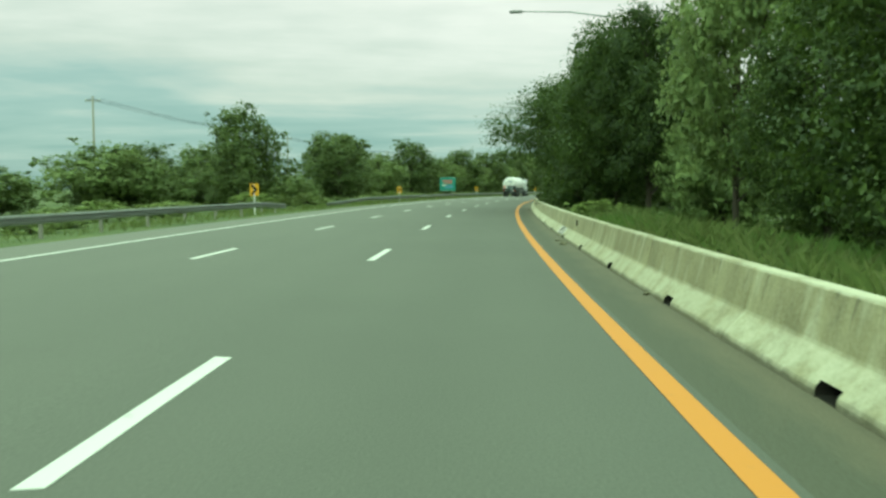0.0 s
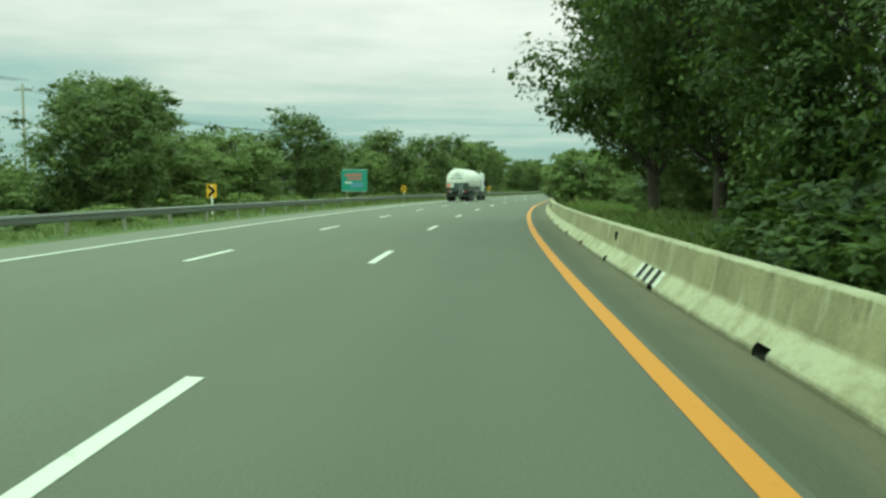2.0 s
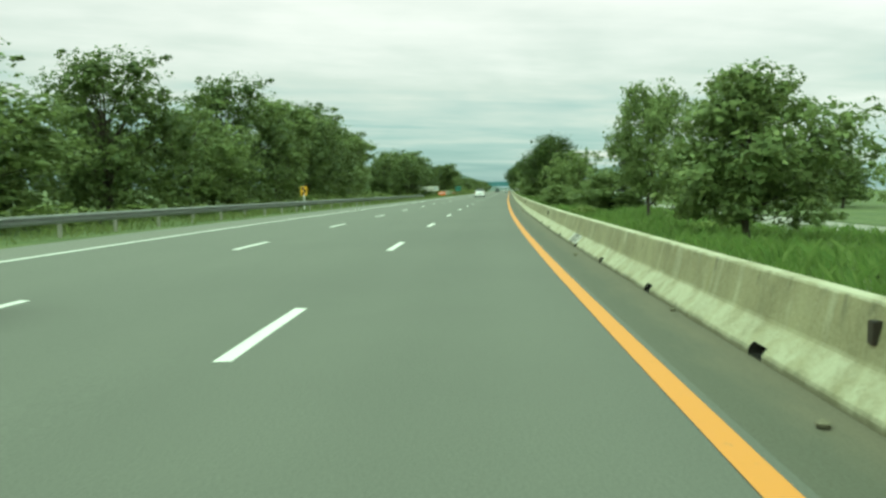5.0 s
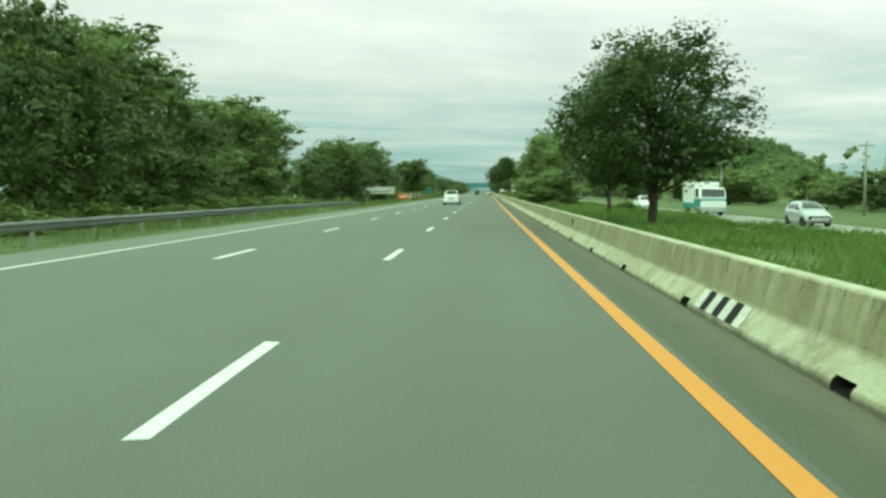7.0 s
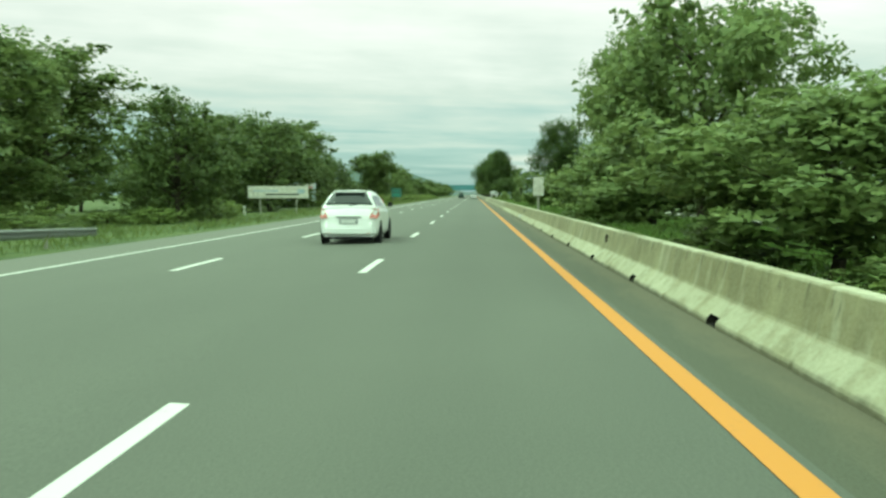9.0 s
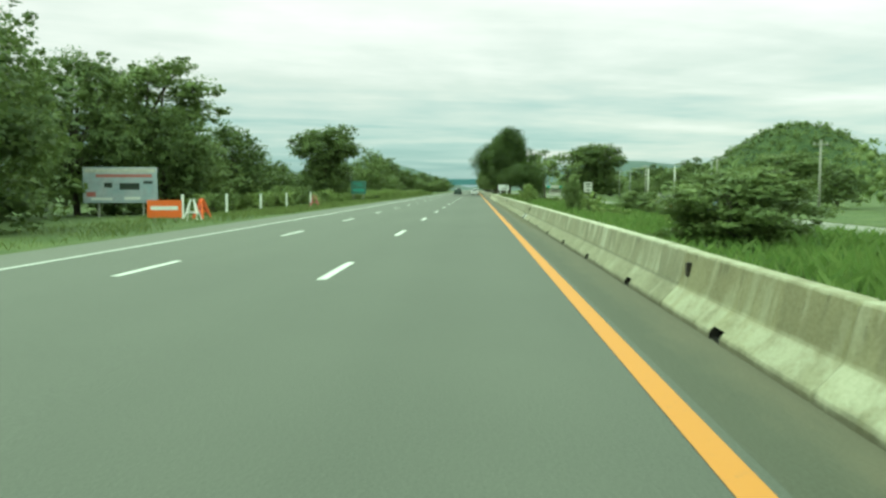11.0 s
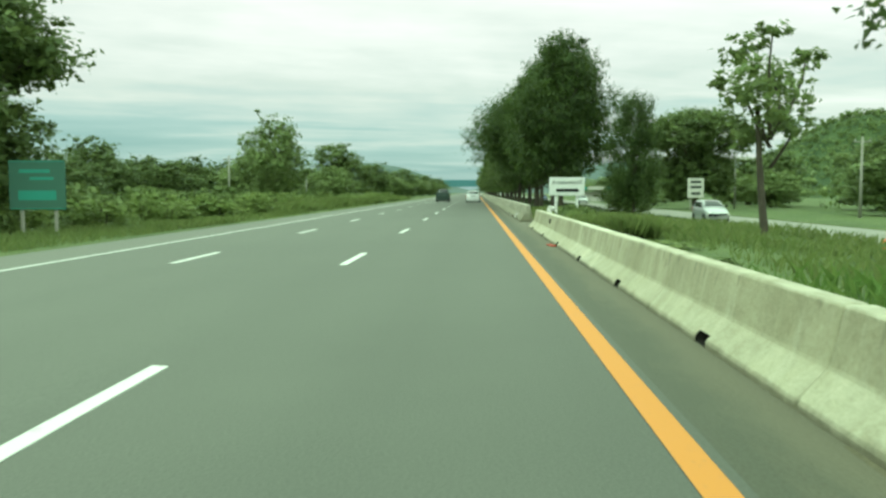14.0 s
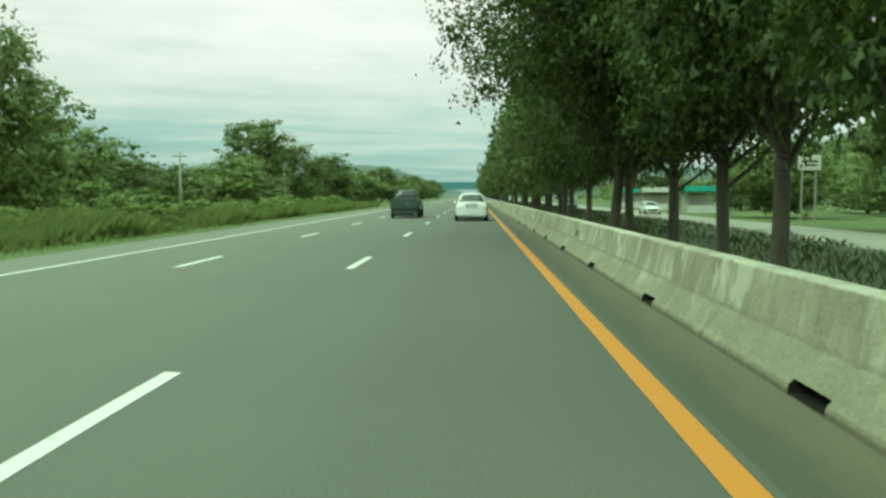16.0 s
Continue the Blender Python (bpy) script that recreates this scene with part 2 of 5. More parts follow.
def leaf_material(name, a, b, c):
    m = bpy.data.materials.new(name)
    m.use_nodes = True
    t = m.node_tree
    bs = t.nodes["Principled BSDF"]
    co = t.nodes.new("ShaderNodeTexCoord").outputs["Object"]
    island = t.nodes.new("ShaderNodeNewGeometry").outputs["Random Per Island"]
    drift = mathnode(t, "ADD", mathnode(t, "MULTIPLY", noise_of(t, co, 0.5, 2.0, 0.5), 0.55), mathnode(t, "MULTIPLY", noise_of(t, co, 2.6, 2.0, 0.6), 0.45))
    rnd = t.nodes.new("ShaderNodeObjectInfo").outputs["Random"]
    drift = mathnode(t, "ADD", drift, mathnode(t, "MULTIPLY_ADD", rnd, 0.12, -0.06))
    col = ramp(t, drift, [(0.38, a), (0.62, b)])
    col = mixrgb(t, mathnode(t, "MULTIPLY", mathnode(t, "POWER", island, 2.0), 0.55), col, c)
    fine = noise_of(t, co, 6.5, 4.0, 0.75)
    col = mixrgb(t, mathnode(t, "MULTIPLY", ramp(t, fine, [(0.40, (1, 1, 1)), (0.58, (0, 0, 0))]), 0.3), col, tuple(v * 0.5 for v in a))
    relief = node(t, "ShaderNodeBump", Strength=0.3, Distance=0.03)
    t.links.new(fine, relief.inputs["Height"])
    t.links.new(relief.outputs[0], bs.inputs["Normal"])
    t.links.new(col, bs.inputs["Base Color"])
    bs.inputs["Roughness"].default_value = 0.55
    bs.inputs["Specular IOR Level"].default_value = 0.35
    through_leaf = t.nodes.new("ShaderNodeBsdfTranslucent")
    t.links.new(mixrgb(t, 0.5, col, c), through_leaf.inputs[0])
    mix = t.nodes.new("ShaderNodeMixShader")
    mix.inputs[0].default_value = 0.35
    t.links.new(bs.outputs[0], mix.inputs[1])
    t.links.new(through_leaf.outputs[0], mix.inputs[2])
    t.links.new(mix.outputs[0], t.nodes["Material Output"].inputs[0])
    return m


def plain(r, g, b):
    def build(t, co):
        n = noise_of(t, co, 6.0, 4.0, 0.6)
        return mixrgb(t, mathnode(t, "MULTIPLY", n, 0.35), (r, g, b), (r * 0.6, g * 0.6, b * 0.58)), n
    return build


M = dict(
    asphalt=material("asphalt", asphalt_build, 0.85, bump=0.004),
    white_paint=material("road_white", paint_build((0.62, 0.62, 0.59), (0.34, 0.34, 0.31), 0.28), 0.7, bump=0.002),
    yellow_paint=material("road_yellow", paint_build((0.52, 0.225, 0.035), (0.34, 0.18, 0.055), 0.28), 0.7, bump=0.002),
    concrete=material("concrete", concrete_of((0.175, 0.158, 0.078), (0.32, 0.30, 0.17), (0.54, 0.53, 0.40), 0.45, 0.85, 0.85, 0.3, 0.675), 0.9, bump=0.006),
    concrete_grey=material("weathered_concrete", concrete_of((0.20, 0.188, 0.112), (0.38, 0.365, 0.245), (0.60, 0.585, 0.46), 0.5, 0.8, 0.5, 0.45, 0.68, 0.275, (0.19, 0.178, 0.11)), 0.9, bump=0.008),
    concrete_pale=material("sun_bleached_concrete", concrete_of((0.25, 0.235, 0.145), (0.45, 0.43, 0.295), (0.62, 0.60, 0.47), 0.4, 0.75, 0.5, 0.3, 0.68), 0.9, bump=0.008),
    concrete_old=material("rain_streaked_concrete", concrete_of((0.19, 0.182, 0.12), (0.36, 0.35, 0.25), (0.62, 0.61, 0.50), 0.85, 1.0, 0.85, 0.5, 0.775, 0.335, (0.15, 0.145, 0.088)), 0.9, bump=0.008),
    soil=material("roadside_grass", two_scale((0.062, 0.094, 0.022), (0.115, 0.150, 0.040), (0.035, 0.045, 0.014), 0.3, 9.0), 0.95, bump=0.05),
    pale_road=material("worn_concrete_road", two_scale((0.20, 0.20, 0.165), (0.29, 0.285, 0.235), (0.13, 0.13, 0.11), 0.25, 7.0), 0.9, bump=0.004),
    median_grass=leaf_material("median_grass", (0.085, 0.150, 0.030), (0.150, 0.235, 0.052), (0.24, 0.30, 0.09)),
    grass=leaf_material("grass_blades", (0.095, 0.14, 0.034), (0.165, 0.215, 0.06), (0.26, 0.28, 0.11)),
    # grass darkened in its colour for the shade beneath the tree row
    shade_toned_grass=leaf_material("shade_toned_grass", (0.026, 0.042, 0.010), (0.055, 0.082, 0.020), (0.09, 0.11, 0.035)),
    # near-black that stands in for the darkness inside the drain slots
    slot_dark=material("drain_slot_dark", plain(0.012, 0.011, 0.008), 0.9, spec=0.2),
    silt=material("silt", two_scale((0.095, 0.088, 0.050), (0.145, 0.130, 0.080), (0.060, 0.058, 0.034), 1.2, 9.0), 0.95, bump=0.02),
    dirt=material("dirt", two_scale((0.13, 0.108, 0.07), (0.20, 0.162, 0.11), (0.09, 0.08, 0.05), 1.5, 18.0), 0.95, bump=0.02),
    # ground tone with the tree row's shade mixed in
    shaded_ground=material("shaded_median_ground", two_scale((0.030, 0.046, 0.015), (0.055, 0.082, 0.026), (0.085, 0.085, 0.04), 0.8, 12.0), 0.95, bump=0.03),
    bark=material("bark", two_scale((0.045, 0.038, 0.026), (0.10, 0.085, 0.06), (0.03, 0.025, 0.018), 2.5, 14.0, stretch=(1, 1, 0.25)), 0.9, bump=0.02),
    leaf_dark=leaf_material("leaf_dark", (0.054, 0.084, 0.025), (0.145, 0.192, 0.060), (0.25, 0.30, 0.10)),
    leaf_deep=leaf_material("leaf_deep", (0.020, 0.036, 0.008), (0.066, 0.102, 0.022), (0.17, 0.225, 0.052)),
    leaf_mid=leaf_material("leaf_mid", (0.110, 0.158, 0.046), (0.220, 0.282, 0.094), (0.33, 0.38, 0.145)),
    leaf_light=leaf_material("leaf_light", (0.18, 0.245, 0.062), (0.29, 0.36, 0.105), (0.38, 0.43, 0.16)),
    steel=material("galvanised_steel", plain(0.36, 0.37, 0.36), 0.5, 0.6, bump=0.002),
    post=material("weathered_post", plain(0.30, 0.29, 0.25), 0.85, bump=0.004),
    old_white=material("weathered_white", two_scale((0.50, 0.49, 0.43), (0.66, 0.65, 0.60), (0.22, 0.20, 0.15), 4.0, 22.0), 0.6, bump=0.002),
    rust_red=material("weathered_red", two_scale((0.20, 0.05, 0.03), (0.30, 0.07, 0.04), (0.12, 0.06, 0.04), 5.0, 25.0), 0.6),
    teal=material("teal_sheet", two_scale((0.06, 0.30, 0.25), (0.10, 0.38, 0.31), (0.05, 0.2, 0.17), 1.0, 8.0), 0.6),
    print_pale=material("pale_blue_print", two_scale((0.34, 0.42, 0.48), (0.50, 0.52, 0.56), (0.30, 0.28, 0.34), 0.7, 3.0), 0.5),
    white=material("white_enamel", plain(0.80, 0.80, 0.78), 0.45),
    black=material("black_paint", plain(0.014, 0.014, 0.014), 0.85, spec=0.2),
    green_sign=material("green_sheeting", plain(0.07, 0.27, 0.21), 0.5),
    dull_green=material("dull_green_sheeting", plain(0.06, 0.135, 0.10), 0.7),
    pink=material("faded_red_print", plain(0.45, 0.16, 0.15), 0.5),
    blue_print=material("blue_print", plain(0.14, 0.28, 0.42), 0.5),
    sign_yellow=material("sign_yellow", plain(0.75, 0.42, 0.03), 0.45),
    red=material("red_paint", plain(0.45, 0.05, 0.03), 0.5),
    orange=material("orange_plastic", plain(0.75, 0.15, 0.03), 0.5),
    amber=material("amber_reflector", plain(0.022, 0.018, 0.014), 0.4),
    car_white=material("pearl_white_paint", plain(0.82, 0.83, 0.83), 0.22, spec=0.7),
    car_silver=material("silver_paint", plain(0.55, 0.57, 0.57), 0.25, 0.4),
    car_dark=material("dark_green_paint", plain(0.05, 0.075, 0.06), 0.25, spec=0.7),
    car_blue=material("dark_blue_paint", plain(0.04, 0.07, 0.16), 0.3, spec=0.7),
    glass=material("tinted_glass", plain(0.018, 0.024, 0.024), 0.06, spec=0.8),
    tyre=material("tyre_rubber", plain(0.022, 0.022, 0.022), 0.85),
    rim=material("alloy", plain(0.45, 0.46, 0.46), 0.3, 0.8),
    lamp_red=material("red_lens", plain(0.35, 0.025, 0.02), 0.15, spec=0.8),
    lamp_clear=material("clear_lens", plain(0.75, 0.74, 0.70), 0.15, spec=0.8),
    plate=material("number_plate", plain(0.62, 0.63, 0.62), 0.5),
    tank=material("tank_white", two_scale((0.70, 0.70, 0.66), (0.80, 0.80, 0.77), (0.55, 0.54, 0.48), 0.8, 6.0), 0.35, spec=0.6),
    chassis=material("dark_green_chassis", two_scale((0.015, 0.027, 0.021), (0.028, 0.042, 0.034), (0.06, 0.055, 0.042), 1.2, 9.0), 0.6),
    hill=material("wooded_hill", two_scale((0.035, 0.062, 0.018), (0.085, 0.12, 0.035), (0.02, 0.035, 0.012), 0.09, 0.6), 0.95, bump=1.2),
    # blue-grey base colour stands in for the haze of distance
    far=material("hazed_far_hill", two_scale((0.07, 0.10, 0.09), (0.09, 0.125, 0.11), (0.06, 0.085, 0.08), 0.01, 0.08), 1.0),
    lamp_pale=material("pale_red_lens", plain(0.50, 0.17, 0.15), 0.15, spec=0.8),
    locker=material("grey_green_locker", plain(0.055, 0.085, 0.08), 0.5),
    gantry=material("blue_grey_panel", plain(0.10, 0.22, 0.25), 0.6),
)


# ---- making things ----
def mesh_object(name, bm, mat, parent=None, label="", smooth=False):
    me = bpy.data.meshes.new(name)
    bm.to_mesh(me)
    bm.free()
    if smooth:
        me.polygons.foreach_set("use_smooth", [True] * len(me.polygons))
    me.materials.append(M[mat])
    ob = new(name, me)
    if parent:
        ob.parent = parent
    return tagged(ob, label)


def part(name, bm, mat, parent, label="", smooth=False):
    return mesh_object(name, bm, mat, parent, label, smooth)


def share(name, me, parent, m):
    ob = new(name, me)
    ob.parent = parent
    ob.matrix_basis = m
    return ob


def thing(name, label, category, m=None, group="", kind=""):
    ob = tagged(new(name), label, category, group, kind)
    ob.empty_display_size = 0.2
    if m is not None:
        ob.matrix_basis = m
    return ob


def box(bm, x, y, z, bevel=0.0, m=None):
    """x, y, z: pairs of limits."""
    c = Vector(((x[0] + x[1]) / 2, (y[0] + y[1]) / 2, (z[0] + z[1]) / 2))
    mat = Matrix.Translation(c) @ Matrix.Diagonal((x[1] - x[0], y[1] - y[0], z[1] - z[0], 1))
    if m is not None:
        mat = m @ mat
    r = bmesh.ops.create_cube(bm, size=1.0, matrix=mat)
    if bevel:
        bmesh.ops.bevel(bm, geom=list({e for v in r["verts"] for e in v.link_edges}), offset=bevel, segments=2, affect="EDGES")
    return bm


def boxed(x, y, z, bevel=0.0, m=None):
    return box(bmesh.new(), x, y, z, bevel, m)


def tube(bm, a, b, r0, r1=None, n=10):
    a, b = Vector(a), Vector(b)
    r1 = r0 if r1 is None else r1
    m = Matrix.Translation((a + b) / 2) @ (b - a).to_track_quat("Z", "Y").to_matrix().to_4x4()
    bmesh.ops.create_cone(bm, cap_ends=True, segments=n, radius1=r0, radius2=r1, depth=(b - a).length, matrix=m)
    return bm


def loft(rings, closed=True, caps=True):
    bm = bmesh.new()
    vs = [[bm.verts.new(p) for p in ring] for ring in rings]
    n = len(rings[0])
    for a, b in zip(vs, vs[1:]):
        for i in range(n if closed else n - 1):
            j = (i + 1) % n
            bm.faces.new((a[i], a[j], b[j], b[i]))
    if caps and closed:
        bm.faces.new(vs[0])
        bm.faces.new(list(reversed(vs[-1])))
    bmesh.ops.recalc_face_normals(bm, faces=bm.faces)
    return bm


def strip(section, s0, s1, step, uv=False):
    """A sheet along the road; section(s) gives its (d, z) pairs from left to right."""
    n = max(1, int(round((s1 - s0) / step)))
    bm = bmesh.new()
    layer = bm.loops.layers.uv.new() if uv else None
    last = None
    for i in range(n + 1):
        s = s0 + (s1 - s0) * i / n
        row = [(bm.verts.new(road(s, d, z)), d, s) for d, z in section(s)]
        if last:
            for j in range(len(row) - 1):
                four = (last[j], last[j + 1], row[j + 1], row[j])
                f = bm.faces.new([v for v, _, _ in four])
                if uv:
                    for loop, (_, d, ss) in zip(f.loops, four):
                        loop[layer].uv = (d, ss)
        last = row
    return bm


def fall(s):
    """How far the outer lane's edge lies under the inner lane."""
    return float(np.interp(s, (200, 330), (0.05, 0.235)))


def lane_z(s, d):
    return float(np.interp(d, (-13.4, -10.8, -7.3, -3.6, 0, 1.9), (-fall(s) - 0.06, -fall(s), -0.075, 0, 0, 0)))


ROAD_L, ROAD_R = -13.4, 1.75


def verge(s):
    """The ground's section beside the road."""
    e = lane_z(s, ROAD_L)
    right = float(np.interp(s, (200, 650), (330, 2400)))
    bump = 0.12 * noise.noise(Vector((s * 0.05, 3.0, 0)))
    left = [(-2400, -4), (-400, -2.5), (-120, -1.4), (-60, -1.0), (-30, -0.75 + bump), (-19, -0.5 + bump), (-15.5, e - 0.12), (ROAD_L - 0.5, e - 0.02), (ROAD_L + 0.02, e - 0.03)]
    mid = [(-10.8, -fall(s) - 0.05), (-7.3, -0.13), (-3.6, -0.06), (0, -0.06), (ROAD_R - 0.02, -0.04)]
    rest = [(ROAD_R + 0.35, -0.06), (3.2, -0.04 + bump), (5.5, -0.16 + bump), (9, -0.32 + bump), (12.4, -0.5), (13.9, -0.8), (14.0, -0.9), (22.5, -0.9), (22.6, -0.8), (27, -0.9), (45, -1.1), (90, -1.4), (right, -3)]
    return left + mid + rest


ground = tagged(mesh_object("ground", strip(verge, -120, 620, 5), "soil"), "uneven grass verge and median beside the motorway", "ground", kind="structure")
tagged(mesh_object("ground", strip(verge, 620, 4800, 55), "soil"), "grassland running on to the horizon", "ground", kind="structure")
plain_bm = bmesh.new()
bmesh.ops.create_circle(plain_bm, cap_ends=True, segments=96, radius=7000, matrix=pose(0, 400, -4.4))
tagged(mesh_object("ground", plain_bm, "soil"), "flat green lowland reaching the horizon all round", "ground", kind="structure")
carriageway = tagged(mesh_object("road", strip(lambda s: [(d, lane_z(s, d)) for d in (ROAD_L, -10.92, -10.8, -7.3, -3.6, -1.8, 0.0, 0.15, 0.17, ROAD_R)], -120, 620, 3, True), "asphalt"),
                     "grey worn asphalt motorway with three lanes", "road", kind="structure")
tagged(mesh_object("road", strip(lambda s: [(d, lane_z(s, d)) for d in (ROAD_L, -10.8, -7.3, -3.6, 0.0, 0.15, 0.17, ROAD_R)], 620, 4800, 55, True), "asphalt"),
       "grey asphalt motorway running straight to the horizon", "road", kind="structure")
tagged(mesh_object("road", strip(lambda s: [(14.05, -0.86), (18.2, -0.83), (22.4, -0.86)], -120, 2400, 6, True), "pale_road"),
       "pale worn concrete of the opposite carriageway", "road", kind="structure")
# edge lines
part("yellow_edge_line", strip(lambda s: [(-0.1, 0.006), (0.087, 0.006)], -60, 620, 3), "yellow_paint", carriageway, "solid yellow painted edge line")
part("yellow_edge_line", strip(lambda s: [(-0.1, 0.01), (0.087, 0.01)], 620, 1700, 30), "yellow_paint", carriageway)
part("white_edge_line", strip(lambda s: [(-10.9, lane_z(s, -10.9) + 0.006), (-10.72, lane_z(s, -10.72) + 0.006)], -60, 620, 3), "white_paint", carriageway, "solid white painted edge line")
part("white_edge_line", strip(lambda s: [(-10.9, lane_z(s, -10.9) + 0.01), (-10.72, lane_z(s, -10.72) + 0.01)], 620, 1700, 30), "white_paint", carriageway)
part("white_edge_line", strip(lambda s: [(14.5, -0.845), (14.68, -0.845)], -60, 1500, 6), "white_paint", carriageway)


def dash_me():
    bm = bmesh.new()
    pts = [(-0.075, 0.0), (0.075, 0.03), (0.07, 1.5), (0.078, 2.97), (-0.07, 3.0), (-0.078, 1.4)]
    low = [bm.verts.new((x, y, 0)) for x, y in pts]
    top = [bm.verts.new((x * 0.97, y, 0.006)) for x, y in pts]
    bm.faces.new(top)
    for i in range(6):
        bm.faces.new((low[i], low[(i + 1) % 6], top[(i + 1) % 6], top[i]))
    me = bpy.data.meshes.new("lane_dash")
    bm.to_mesh(me)
    bm.free()
    me.materials.append(M["white_paint"])
    return me


DASH = dash_me()
for k in range(-3, 56):
    s = 10.88 + 12 * k
    inner = float(np.interp(s, (220, 380), (-3.42, -3.63)))
    share("lane_dash", DASH, carriageway, road_pose(s, inner, lane_z(s, inner) + 0.002))
    share("lane_dash", DASH, carriageway, road_pose(s + 1.06, -7.3, lane_z(s, -7.3) + 0.002))


# ---- the concrete barrier along the median ----
SEG = 4.4


def barrier_s(k):
    """Where along the road the middle of the k-th segment stands."""
    if k < 0:
        return 24.6 + SEG * k
    return float(np.interp(k, (0, 28, 53, 81, 102, 106), (24.6, 148.8, 257.5, 379.0, 472.3, 490.0)))


def barrier_me(name, high, knee, mat, top=0.13, slot=0.165):
    """A precast segment with its drain slot; high: its crest, knee: where the foot meets the wall."""
    back = 1.20 + top
    a = [(0.90, -0.03), (0.90, 0.045), (0.912, 0.075), (0.945, 0.111), (1.085, knee - 0.012), (1.098, knee + 0.018), (1.178, high - 0.025), (1.195, high), (back, high), (back + 0.018, high - 0.025), (back + 0.10, knee), (back + 0.28, 0.075), (back + 0.29, -0.08)]
    notch = [(0.903, 0.014), (1.30, 0.014), (1.30, 0.07), (0.946, 0.112)] + a[4:]

    def ring(sec, y, pull=0.0):
        cx, cz = 1.28, 0.35
        return [(cx + (d - cx) * (1 - pull), y, cz + (z - cz) * (1 - pull)) for d, z in sec]
    h = SEG / 2
    rings = [ring(a, -h + 0.004, 0.07), ring(a, -h + 0.04), ring(a, -slot), ring(notch, 0.01 - slot), ring(notch, slot - 0.01), ring(a, slot), ring(a, h - 0.04), ring(a, h - 0.004, 0.07)]
    bm = loft(rings)
    me = bpy.data.meshes.new(name)
    bm.to_mesh(me)
    bm.free()
    me.materials.append(M[mat])
    me.materials.append(M["slot_dark"])
    # the slot's inner faces take the painted darkness
    for f in me.polygons:
        if abs(f.center.y) < slot + 0.005 and f.center.z < 0.115:
            f.material_index = 1
    return me


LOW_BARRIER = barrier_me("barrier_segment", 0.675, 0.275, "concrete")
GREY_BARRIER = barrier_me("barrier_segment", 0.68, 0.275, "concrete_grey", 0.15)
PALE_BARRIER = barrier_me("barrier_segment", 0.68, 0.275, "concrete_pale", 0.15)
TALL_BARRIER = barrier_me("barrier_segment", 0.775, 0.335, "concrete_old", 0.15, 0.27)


def drift(s):
    """Silt blown and washed against the barrier's foot, in uneven heaps."""
    h = 0.045 + 0.085 * noise.noise(Vector((s * 0.42, 1.7, 0))) + 0.035 * noise.noise(Vector((s * 1.9, 4.1, 0)))
    h *= min(1.0, max(0.0, (s - 384) / 20)) * min(1.0, (456 - s) / 12)
    out = 0.10 * noise.noise(Vector((s * 0.8, 9.0, 0)))
    return [(0.54 + out, -0.012), (0.70 + out, h * 0.30 - 0.006), (0.84, h * 0.8 - 0.004), (1.02, h + 0.02)]


def stripe_plate(knee):
    """Black and white hazard bars painted on the barrier's sloping foot."""
    holder = []
    for i in range(7):
        y0 = -0.80 + i * 0.235
        bm = bmesh.new()
        q = [(0.912, y0, 0.08), (0.912, y0 + 0.22, 0.08), (1.083, y0 + 0.33, knee - 0.015), (1.083, y0 + 0.11, knee - 0.015)]
        vs = [bm.verts.new(p) for p in q] + [bm.verts.new((x - 0.006, y, z + 0.005)) for x, y, z in q]
        for f in ((4, 5, 6, 7), (0, 1, 5, 4), (1, 2, 6, 5), (2, 3, 7, 6), (3, 0, 4, 7)):
            bm.faces.new([vs[j] for j in f])
        bmesh.ops.recalc_face_normals(bm, faces=bm.faces)
        me = bpy.data.meshes.new("hazard_stripe")
        bm.to_mesh(me)
        bm.free()
        me.materials.append(M["old_white" if i % 2 == 0 else "black"])
        holder.append(me)
    return holder


LOW_STRIPES, TALL_STRIPES = stripe_plate(0.275), stripe_plate(0.335)
REFLECTOR = bpy.data.meshes.new("reflector")
_b = boxed((1.10, 1.16), (-0.045, 0.045), (0.405, 0.56), 0.006)
_b.to_mesh(REFLECTOR)
_b.free()
REFLECTOR.materials.append(M["amber"])


def barrier_run(label, places):
    """places: where the segments stand, the length of each, and its mesh."""
    run = thing("concrete_barrier", label, "barrier", kind="structure")
    for s, length, me in places:
        lean = 0.5 * noise.noise(Vector((s * 0.37, 0, 0)))
        share("barrier_segment", me, run, road_pose(s, 0.02 * lean, 0.008 * lean, 0.25 * lean, (1, length / SEG, 1)))
    for k in range(24):
        s = float(np.interp(k, (0, 4, 10, 24), (40.65, 150.57, 313.4, 694.2)))
        if places[0][0] < s < places[-1][0]:
            share("reflector", REFLECTOR, run, road_pose(s, 0.0))
    return run


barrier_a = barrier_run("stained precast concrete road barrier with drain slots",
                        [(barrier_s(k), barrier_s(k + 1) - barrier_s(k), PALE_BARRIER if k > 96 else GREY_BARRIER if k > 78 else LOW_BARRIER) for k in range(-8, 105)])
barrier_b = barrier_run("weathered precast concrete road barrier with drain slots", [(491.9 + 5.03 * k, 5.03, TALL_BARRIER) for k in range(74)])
for s in (43.4, 91.6, 143.0, 193.0, 243.15, 291.75, 342.0, 396.2, 445.0):
    for me in LOW_STRIPES:
        share("hazard_stripe", me, barrier_a, road_pose(s, -0.006))
tagged(mesh_object("silt", strip(drift, 384, 456, 0.3), "silt", smooth=True), "brown silt drifted in heaps against the barrier's foot", "silt", kind="structure")
for me in TALL_STRIPES:
    share("hazard_stripe", me, barrier_b, road_pose(494.2, -0.006))


